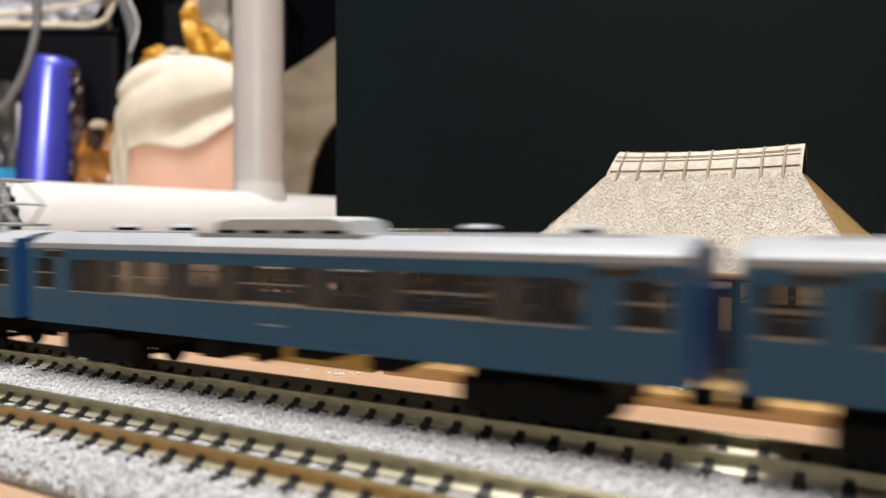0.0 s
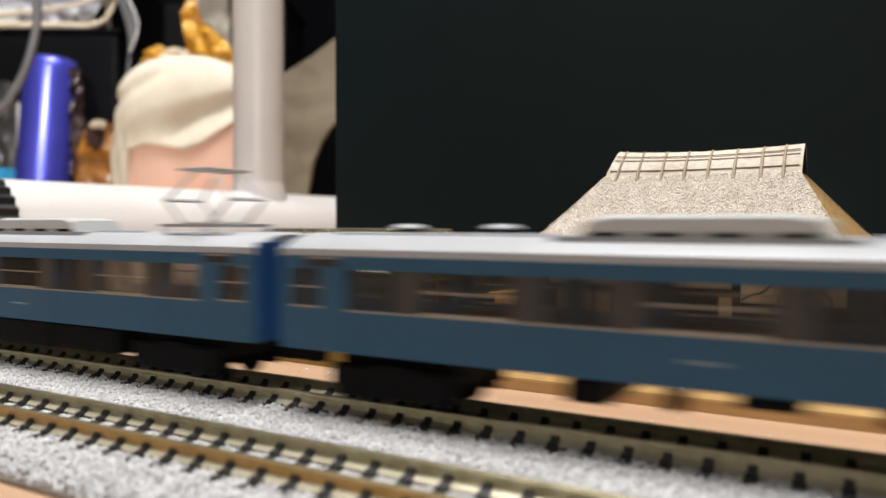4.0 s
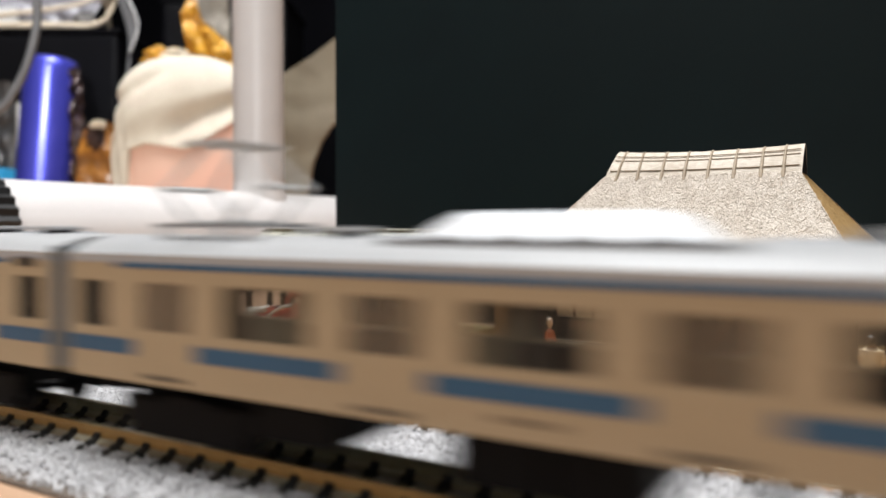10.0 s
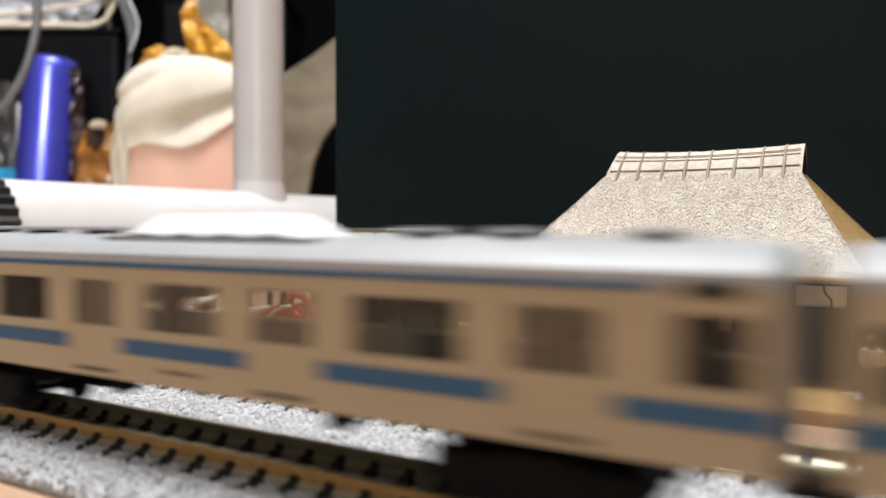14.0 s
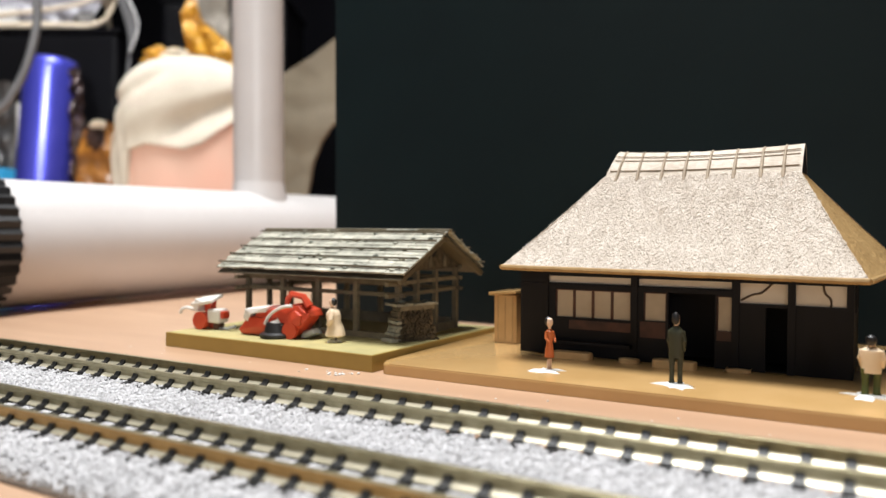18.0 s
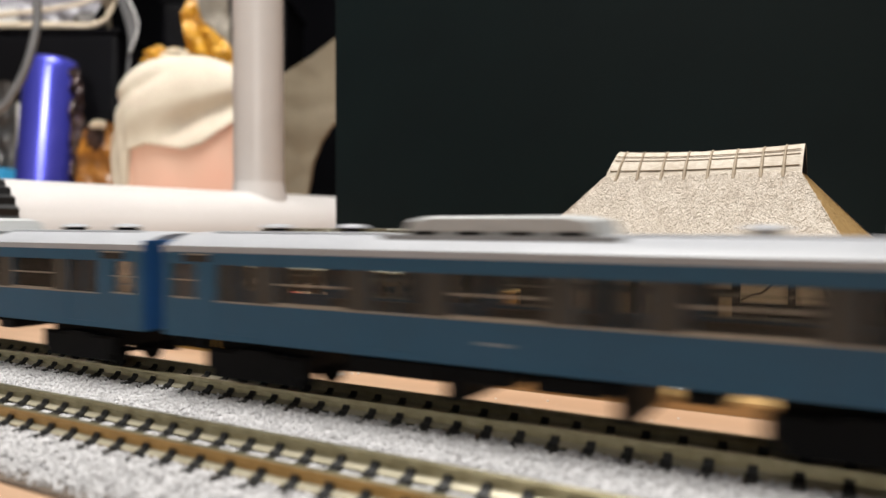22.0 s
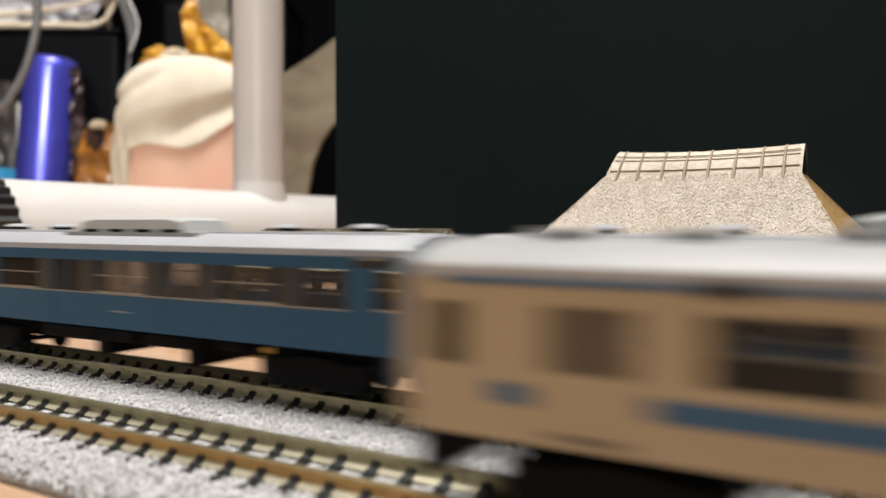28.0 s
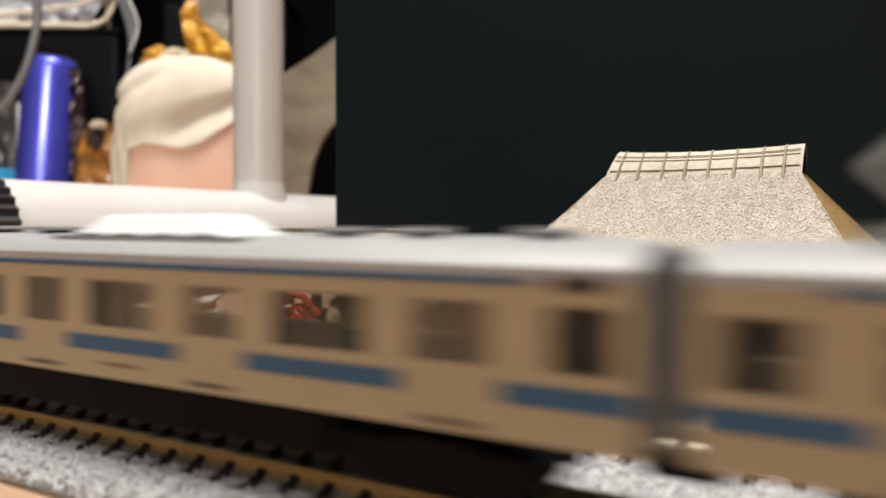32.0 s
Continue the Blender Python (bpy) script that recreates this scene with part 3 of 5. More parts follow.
            bm.faces.new((a[1], b[1], b[2], a[2]))
        bk = [(bm.verts.new((x - 0.6, y, SILL - 0.8)), bm.verts.new((x - 0.6, y, arch(y) + 0.25))) for y in ys]
        for i in range(20):
            bm.faces.new((fr[i][2], fr[i + 1][2], bk[i + 1][1], bk[i][1]))
            bm.faces.new((bk[i][0], bk[i + 1][0], fr[i + 1][0], fr[i][0]))
        for i in (0, 20):
            bm.faces.new((fr[i][0], fr[i][1], fr[i][2], bk[i][1], bk[i][0]))
        face = part("cab_front", bm, M_blueend if blue else M_gangway, car, "driver's front of the train", smooth=False)
        if blue:
            part("windscreen", box(B(), x + 0.3, x + 1.35, -7.6, 7.6, 17.6, 21.6, 0.25), M_dglass, face, "dark three-part windscreen")
            for y in (-2.6, 2.6):
                part("windscreen_bar", box(B(), x + 1.2, x + 1.45, y - 0.25, y + 0.25, 17.6, 21.6), M_blueend, face)
            part("headlight", box(B(), x + 0.3, x + 1.15, -2.2, 2.2, 24.0, 25.0, 0.3), M_lampw, face, "pale headlight unit")
            for y in (-5.6, 5.6):
                part("sign_box", box(B(), x + 0.2, x + 0.95, y - 2.0, y + 2.0, 22.6, 23.8, 0.15), M_ac, face, "pale destination box")
            part("silver_band", box(B(), x + 0.2, x + 1.62, -8.6, 8.6, 16.0, 16.5, 0.1), M_silver, face, "silver line under the windscreen")
            part("upper_line", box(B(), x + 0.2, x + 1.25, -7.8, 7.8, 21.9, 22.2), M_silver, face)
        else:
            part("windscreen", box(B(), x + 0.2, x + 1.3, -8.0, 8.0, 18.6, 25.2, 0.5), M_gglass, face, "grey glazed front")
            part("black_mask", box(B(), x + 0.3, x + 1.62, -8.4, 8.4, 15.6, 18.8, 0.25), M_dglass, face, "black lower windscreen band")
            part("front_band", box(B(), x + 0.2, x + 1.62, -8.7, 8.7, 11.6, 14.6, 0.2), M_band, face, "broad blue front band")
            for y in (-6.9, 6.9):
                part("tail_lamp", box(B(), x + 0.3, x + 1.5, y - 1.1, y + 1.1, 12.3, 13.9, 0.2), M_gangway, face)
        part("skirt_plough", box(B(), x - 3, x + 0.6, -6.5, 6.5, 3.0, SILL - 0.6, 0.4), M_dark, car, "black snow plough under the cab")
    # roof gear
    acz = CREST - 0.3
    bm = B()
    a0, a1 = (-17.5, 13.5) if blue else (-14.6, 14.6)
    zt = 29.2 if blue else 29.1
    half = 5.6
    e1, e2 = (1.0, 4.0) if blue else (2.8, 4.4)
    pts = [(a0, acz), (a0 + e1, zt - 0.6), (a0 + e2, zt), (a1 - e2, zt), (a1 - e1, zt - 0.6), (a1, acz)]
    tuck = [0.0 if blue else 1.7 * min(1.0, (pz - acz) / (zt - acz)) for px, pz in pts]
    lf = [bm.verts.new((px, -half + tk, pz)) for (px, pz), tk in zip(pts, tuck)]
    md = [bm.verts.new((px, -half + (1.2 if blue else 3.2), pz + (0.45 if 0 < i < 5 else 0))) for i, (px, pz) in enumerate(pts)]
    me_ = [bm.verts.new((px, half - (1.2 if blue else 3.2), pz + (0.45 if 0 < i < 5 else 0))) for i, (px, pz) in enumerate(pts)]
    rt = [bm.verts.new((px, half - tk, pz)) for (px, pz), tk in zip(pts, tuck)]
    for p_, q_ in ((lf, md), (md, me_), (me_, rt)):
        for i in range(5):
            bm.faces.new((p_[i], p_[i + 1], q_[i + 1], q_[i]))
    bm.faces.new(lf)
    bm.faces.new(list(reversed(rt)))
    ac = part("air_conditioner", bm, M_ac if blue else M_acwhite, car, "roof air conditioner with sloped ends")
    part("ac_base", box(B(), a0 - 3.5, a1 + 3.5, -6.4, 6.4, CREST - 1.1, CREST - 0.15), M_vent, ac, "dark base under the air conditioner")
    for i in range(4):
        cx = a0 + (a1 - a0) * (i + 0.5) / 4
        part("ac_grille", box(B(), cx - 2.6, cx + 2.6, -half - 0.08, half + 0.08, acz + 0.1, acz + (0.75 if blue else 0.4)), M_dark, ac)
    spots = (-48, -31.4, 33.5, 50.8) if blue else (-55, -40, -29, 27, 41, 54)
    vm = B()
    box(vm, -1.3, 1.3, -2.0, 2.0, CREST - 0.4, CREST + (0.75 if blue else 0.43))
    if blue:
        lathe(vm, ((2.3, CREST + 0.8), (2.75, CREST + 0.9), (2.6, CREST + 1.1), (1.7, CREST + 1.45), (0.5, CREST + 1.55)), 16)
    else:
        box(vm, -2.5, 2.5, -2.9, 2.9, CREST + 0.45, CREST + 1.05, 0.25)
    for f in vm.faces:
        f.material_index = 1 if f.calc_center_median().z < CREST + (0.76 if blue else 0.44) else 0
    vent_me = mesh_of("roof_vent", vm, [M_roofgrey if blue else M_roofdull, M_dark])
    for s_ in spots:
        if panto and s_ > 30:
            continue
        v = new("roof_vent", vent_me)
        v.parent, v.location = car, (s_ * MM, 0, 0)
    for a, b in ((-h + 7, a0 - 3.6), (a1 + 3.6, h - 7 if not panto else h - 34)):
        part("roof_conduit", tube(B(), (a, -3.4, CREST - 0.05), (b, -3.4, CREST - 0.05), 0.3, seg=6), M_roofgrey, car, "thin conduit along the roof")
    if panto:
        make_panto(car, 48.0 if blue else 45.5, 0.48 if role == "low_panto" else 1.0)
    # underframe
    part("chassis", box(B(), -h + 3, h - 3, -5.0, 5.0, SILL - 0.7, SILL, 0.2), M_dark, car)
    deep, slim = (-8.4, 8.4), (-2.0, 2.0)
    if blue:
        gear = {"panto": ((-34, -14, 3.8, deep), (-13.5, 9.6, 3.9, deep), (10.2, 30.6, 3.7, deep)),
                "low_panto": ((-34, -14, 3.6, deep), (-13.5, 10.6, 3.5, deep)),
                "front": ((7.0, 10.7, 4.2, (-5.0, 8.4)), (-19.0, -13.8, 1.6, deep), (-6.6, -5.4, 0.6, deep)),
                "rear": ((24.4, 34.0, 4.0, deep), (13.0, 19.0, 1.1, deep), (4.6, 7.8, 1.7, (-8.4, -3.0)), (-7.4, -5.6, 0.5, deep), (-19.0, -14.8, 0.8, deep)),
                "motor": ((-26, -9, 1.5, deep), (-8.5, -5.2, 4.0, deep), (-5, 2.6, 1.2, deep), (3.2, 4.6, 1.8, slim), (5, 16, 1.2, deep), (16.8, 19.4, 4.2, deep), (24.6, 30.6, 0.5, deep)),
                "mid": ((-18.2, -12.0, 2.0, deep), (-5.0, -3.0, 1.8, (-8.4, -3.0)), (3.4, 11, 0.3, deep), (18.8, 24.2, 0.9, deep))}[role]
    else:
        gear = {"motor": ((-33, -14, 3.6, deep), (-13.5, 4, 3.8, deep), (4.5, 33, 3.6, deep)),
                "panto": ((-33, -27.1, 3.0, deep), (-21.3, -18.7, 2.8, slim), (-11.5, -2, 3.4, deep), (-1.5, 8.5, 3.6, deep), (22.5, 34, 3.0, deep)),
                "front": ((15.2, 18.0, 2.7, slim), (-23.3, -21.8, 2.9, slim), (-7.4, -6.2, 1.4, slim)),
                "rear": ((15.2, 18.0, 2.7, slim), (-23.3, -21.8, 2.9, slim), (-7.4, -6.2, 1.4, slim)),
                "battery": ((-14, 17.4, 3.4, deep),),
                "mid": ((-19.2, -16.4, 2.7, slim), (21.0, 22.6, 2.9, slim), (4.4, 5.6, 1.4, slim))}[role]
    for a, b, d, (ya, yb) in gear:
        part("equipment_box", box(B(), a, b, ya, yb, SILL - 1.5 - d, SILL - 0.4, 0.3), M_dark, car)
    for c in (-46.0, 46.0):
        make_bogie(car, c)
    for e in ((-1,) if cab else (-1, 1)):
        part("coupler", box(B(), min(e * (h - 2), e * (h + 2.3)), max(e * (h - 2), e * (h + 2.3)), -1.2, 1.2, 4.6, 6.6, 0.2), M_dark, car)
    return car


def make_panto(car, cx, rise):
    """A diamond pantograph; rise 1 is fully up."""
    p = part("pantograph", box(box(B(), cx - 9, cx + 9, -5.4, -4.6, CREST + 0.9, CREST + 1.5), cx - 9, cx + 9, 4.6, 5.4, CREST + 0.9, CREST + 1.5), M_vent, car, "diamond pantograph on insulators")
    wide = 8.4 + 2.0 * (1 - rise)
    zb, zm, zt = CREST + 1.4, CREST + 1.4 + 4.6 * rise, CREST + 1.4 + 10.0 * rise
    for y in (-4.6, 4.6):
        bm = B()
        for sgn in (-1, 1):
            tube(bm, (cx + sgn * 3.2, y, zb), (cx + sgn * wide, y * 0.95, zm), 0.36, 0.32, 6)
            tube(bm, (cx + sgn * wide, y * 0.95, zm), (cx + sgn * 2.2, y * 0.6, zt), 0.34, 0.3, 6)
        part("arm", bm, M_ac, p, smooth=True)
    bm = B()
    for sgn in (-1, 1):
        tube(bm, (cx + sgn * wide, -4.6, zm), (cx + sgn * wide, 4.6, zm), 0.4, seg=6)
        tube(bm, (cx + sgn * 3.2, -4.6, zb), (cx + sgn * 3.2, 4.6, zb), 0.5, seg=6)
        box(bm, cx + sgn * 2.2 - 0.9, cx + sgn * 2.2 + 0.9, -6.0, 6.0, zt - 0.1, zt + 0.5, 0.15)
    part("contact_shoe", bm, M_ac, p, "grey contact strips")
    for sx in (-8, 8):
        for y in (-5, 5):
            part("insulator", tube(B(), (cx + sx, y, CREST - 0.9), (cx + sx, y, CREST + 1.0), 0.7, seg=8), M_acwhite, p)


def make_bogie(car, c):
    bogie = part("bogie", box(box(B(), c - 3, c + 3, -7.2, 7.2, 3.4, SILL - 1.4), c - 10.5, c + 10.5, -6.4, 6.4, 4.2, SILL - 0.05), M_dark, car, "black bogie")
    for y in (-7.6, 7.6):
        bm = box(B(), c - 11.5, c + 11.5, y - 0.6, y + 0.6, 3.0, 6.5, 0.2)
        for dx, hw, top in ((0, 4.0, 7.0), (-7.0, 3.4, 6.2), (7.0, 3.4, 6.2)):
            box(bm, c + dx - hw, c + dx + hw, y - 0.8, y + 0.8, 1.6, top, 0.3)
        part("side_frame", bm, M_dark, bogie)
    for dx in (-7.0, 7.0):
        w = B()
        for y in (-4.1, 4.1):
            tube(w, (c + dx, y - 0.5, 2.82), (c + dx, y + 0.5, 2.82), 2.8, seg=18)
        tube(w, (c + dx, -6.8, 2.82), (c + dx, 6.8, 2.82), 0.6, seg=8)
        part("wheelset", w, M_dark, bogie)


# distance of each train's front along its loop (seconds, millimetres)
BLUE_RUN = ((0.0, 401.5), (1.0, 520.3), (2.0, 638.5), (3.0, 762.1), (3.5, 824.8), (5.5, 1083.9), (6.5, 1218.7), (7.4, 1350.7), (8.2, 1467.5), (13.0, 2206.1), (17.7, 2944.7), (18.5, 3045.5), (19.0, 3109.3), (20.0, 3236.5), (21.0, 3364.3), (22.0, 3488.3), (23.0, 3613.1), (24.0, 3736.9), (25.0, 3858.9), (27.5, 4182.6), (30.0, 4502.6), (32.0, 4758.6))
WHITE_RUN = ((0.0, -1145.1), (4.0, -597.1), (7.0, -128.1), (8.0, 34.9), (9.0, 202.5), (10.0, 372.8), (11.5, 614.0), (12.5, 759.6), (13.5, 900.4), (14.5, 1040.5), (16.5, 1324.2), (17.5, 1464.9), (22.5, 2201.8), (26.5, 2774.8), (28.0, 3032.8), (29.0, 3203.8), (30.5, 3461.5), (31.5, 3620.6), (32.0, 3695.5))


def run_at(run, t):
    """Smooth value between the rows of a run."""
    i = max(k for k in range(len(run) - 1) if run[k][0] <= t)
    slope = []
    for k in (i, i + 1):
        a, b = run[max(k - 1, 0)], run[min(k + 1, len(run) - 1)]
        slope.append((b[1] - a[1]) / (b[0] - a[0]))
    (t0, s0), (t1, s1) = run[i], run[i + 1]
    d = t1 - t0
    u = (t - t0) / d
    return (2 * u ** 3 - 3 * u * u + 1) * s0 + (u ** 3 - 2 * u * u + u) * d * slope[0] + (3 * u * u - 2 * u ** 3) * s1 + (u ** 3 - u * u) * d * slope[1]


TRAINS = []


def make_trains():
    for kind, pantos in (("blue", (1, 4, 7)), ("white", (2, 5, 8))):
        made = {}
        for i in range(10):
            extra = {("blue", 1): "low_panto", ("white", 4): "motor", ("white", 1): "battery", ("blue", 2): "motor", ("blue", 8): "motor"}
            key = "front" if i == 0 else "rear" if i == 9 else "panto" if i in pantos and (kind, i) != ("blue", 1) else extra.get((kind, i), "mid")
            if key not in made:
                made[key] = car = build_car(kind, key)
            else:
                car = copy_thing(made[key], Matrix())
            TRAINS.append((kind, i, car))


def motions():
    for kind, i, car in TRAINS:
        rows = []
        for k in range(0, 129):
            t = k * 0.25
            if kind == "blue":
                s = run_at(BLUE_RUN, t) - (i + 0.5) * PITCH_BLUE
                x, y, a = loop_point(s, YF, RN + YF - YN)
                turn = 180 if i == 9 else 0
            else:
                s = -(run_at(WHITE_RUN, t) - (i + 0.5) * PITCH_WHITE)
                x, y, a = loop_point(s, YN, RN)
                turn = 0 if i == 9 else 180
            rows.append((t, pose(x * MM, y * MM, (RAIL + 0.02) * MM, 0, 0, math.degrees(a) + turn)))
        walk(car, rows)


# ---- farmhouse on its plate ----
def ngon_plate(bm, pts, z0, z1, bev):
    lo = [bm.verts.new((x, y, z0)) for x, y in pts]
    hi = [bm.verts.new((x, y, z1)) for x, y in pts]
    n = len(pts)
    top = bm.faces.new(hi)
    bm.faces.new(list(reversed(lo)))
    for i in range(n):
        bm.faces.new((lo[i], lo[(i + 1) % n], hi[(i + 1) % n], hi[i]))
    bmesh.ops.bevel(bm, geom=list(top.edges), offset=bev, segments=3, affect="EDGES", profile=0.6)
    return bm


def rounded_rect(x0, x1, y0, y1, r, n=6):
    out = []
    for cx, cy, a0 in ((x1 - r, y1 - r, 0), (x0 + r, y1 - r, 90), (x0 + r, y0 + r, 180), (x1 - r, y0 + r, 270)):
        for i in range(n + 1):
            a = radians(a0 + 90 * i / n)
            out.append((cx + r * math.cos(a), cy + r * math.sin(a)))
    return out


HW0, HW1, HY0, HY1, HZ0, HZ1 = -63.0, 7.0, 160.0, 192.0, 2.4, 23.0


def make_house():
    bm = B()
    pts = rounded_rect(-94.5, 34, 136.0, 219, 3.0)
    ngon_plate(bm, pts, 0.02, 2.4, 0.7)
    tagged(part("garden_plate", bm, M_plate, smooth=True), "glossy tan plastic base plate under the farmhouse", "base plate")
    h = thing("farmhouse", "thatched black-timbered model farmhouse with paper windows", "model house", (-11.35, 6.5, 0))
    h.scale = (1, 1, 0.973)
    # front wall with its openings
    holes = [(-54.2, -36.4, 11.5, 18.1), (-33.7, -28.7, 11.8, 18.2), (-28.3, -18.7, 2.4, 18.4), (-18.4, -15.1, 8.5, 18.1),
             (-55.9, -36.5, 19.6, 21.2), (-34.8, -15.4, 19.6, 21.2), (-13.8, -4.7, 16.8, 21.1), (-3.3, 5.7, 16.8, 21.1), (-8.8, -4.4, 2.4, 16.1)]
    part("front_wall", panel(B(), HW0, HW1, HZ0, HZ1, holes, HY0, HY0 + 1.2), M_timber, h, "black timber front wall")
    sideholes = [(3.5, 12.0, 15.5, 21.2), (14.0, 22.0, 15.5, 21.2)]
    for x, nm in ((HW0, "west_wall"), (HW1 - 1.2, "east_wall")):
        bm = B()
        panel(bm, 0, HY1 - HY0 - 1.2, HZ0, HZ1, sideholes if nm == "east_wall" else [], 0, 1.2)
        bmesh.ops.transform(bm, matrix=Matrix.Translation((x + 1.2, HY0 + 1.2, 0)) @ Matrix.Rotation(radians(90), 4, "Z"), verts=bm.verts)
        w = part(nm, bm, M_timber, h)
        if nm == "east_wall":
            for a, b, c, d in sideholes:
                q = part("plaster_panel", box(B(), x + 0.3, x + 0.8, HY0 + 1.2 + a, HY0 + 1.2 + b, c, d), M_plaster, w)
                for k in range(4):
                    yy = HY0 + 1.2 + a + (b - a) * (k + 0.5) / 4
                    part("bar", box(B(), x + 0.9, x + 1.5, yy - 0.25, yy + 0.25, c, d), M_timber, w)
    part("rear_wall", box(B(), HW0 + 1.2, HW1 - 1.2, HY1 - 1.2, HY1, HZ0, HZ1), M_timber, h)
    part("inner_floor", box(B(), HW0 + 1.2, HW1 - 1.2, HY0 + 1.2, HY1 - 1.2, HZ0, HZ0 + 0.3), M_timber, h)
    part("inner_partition", box(B(), HW0 + 1.2, HW1 - 1.2, HY0 + 11, HY0 + 11.6, HZ0 + 0.3, HZ1), M_timber, h)
    for a, b, c, d in holes[4:8]:
        part("plaster_panel", box(B(), a, b, HY0 + 0.55, HY0 + 1.0, c, d), M_plaster, h, "white plaster panel")
    # bent log braces in the two right panels
    for pts in (((-13.6, 0, 17.4), (-11.5, 0, 18.6), (-9.6, 0, 19.2), (-7.6, 0, 21.2)), ((1.6, 0, 21.2), (1.9, 0, 19.6), (2.9, 0, 18.4), (3.0, 0, 16.8))):
        bm = chain(B(), [(x, HY0 + 0.5, z) for x, _, z in spline(pts, 5)], 0.25, 6)
        part("log_brace", bm, M_brace, h, "crooked brown log brace", smooth=True)
    # paper windows
    for a, b, c, d, n in ((-54.2, -36.4, 11.5, 18.1, 4), (-33.7, -28.7, 11.8, 18.2, 1), (-18.4, -15.1, 8.5, 18.1, 1)):
        for k in range(n):
            xa, xb = a + (b - a) * k / n, a + (b - a) * (k + 1) / n
            low = c if n > 1 or a < -20 else 10.6
            w = part("paper_window", box(B(), xa + 0.3, xb - 0.3, HY0 + 0.6, HY0 + 0.9, low, d - 0.2), M_shoji, h, "beige paper sliding window")
            bm = B()
            box(bm, xa, xa + 0.32, HY0 + 0.4, HY0 + 1.0, c, d)
            box(bm, xb - 0.32, xb, HY0 + 0.4, HY0 + 1.0, c, d)
            box(bm, xa + 0.32, xb - 0.32, HY0 + 0.4, HY0 + 1.0, d - 0.25, d)
            part("frame", bm, M_redwood, w)
    for a, b, c, d in ((-50.8, -36.4, 8.8, 10.9), (-34.4, -28.9, 8.0, 11.6), (-18.3, -15.2, 8.5, 10.6)):
        part("kick_board", box(B(), a, b, HY0 - 0.1, HY0 + 0.4, c, d), M_redwood, h, "red-brown board below the window")
    for x in (-56.6, -35.7, -14.6, -4.0):
        part("post", box(B(), x - 0.7, x + 0.7, HY0 - 0.45, HY0, HZ0, HZ1 - 1), M_timber, h)
    for z, xb in ((18.4, -14.6), (21.4, HW1)):
        part("rail_beam", box(B(), HW0, xb, HY0 - 0.3, HY0, z, z + 0.9), M_timber, h)
    part("veranda", box(B(), -56, -36, HY0 - 2.2, HY0 - 0.5, 5.4, 6.2, 0.1), M_timber, h, "black veranda edge")
    make_thatch(h)
    for x0, x1, y0, y1, z in ((-64.2, -55.4, 160.9, 164.4, 3.9), (-41.8, -32.8, 160.6, 164.2, 4.0), (-49.6, -45.0, 162.6, 165.2, 3.3), (-27.5, -22.5, 163.6, 165.6, 3.0)):
        bm = ngon_plate(B(), rounded_rect(x0, x1, y0, y1, 1.2), 2.42, z, 0.3)
        tagged(part("stepping_stone", bm, M_stone, smooth=True), "tan stepping stone before the farmhouse wall", "step", "stepping stones")


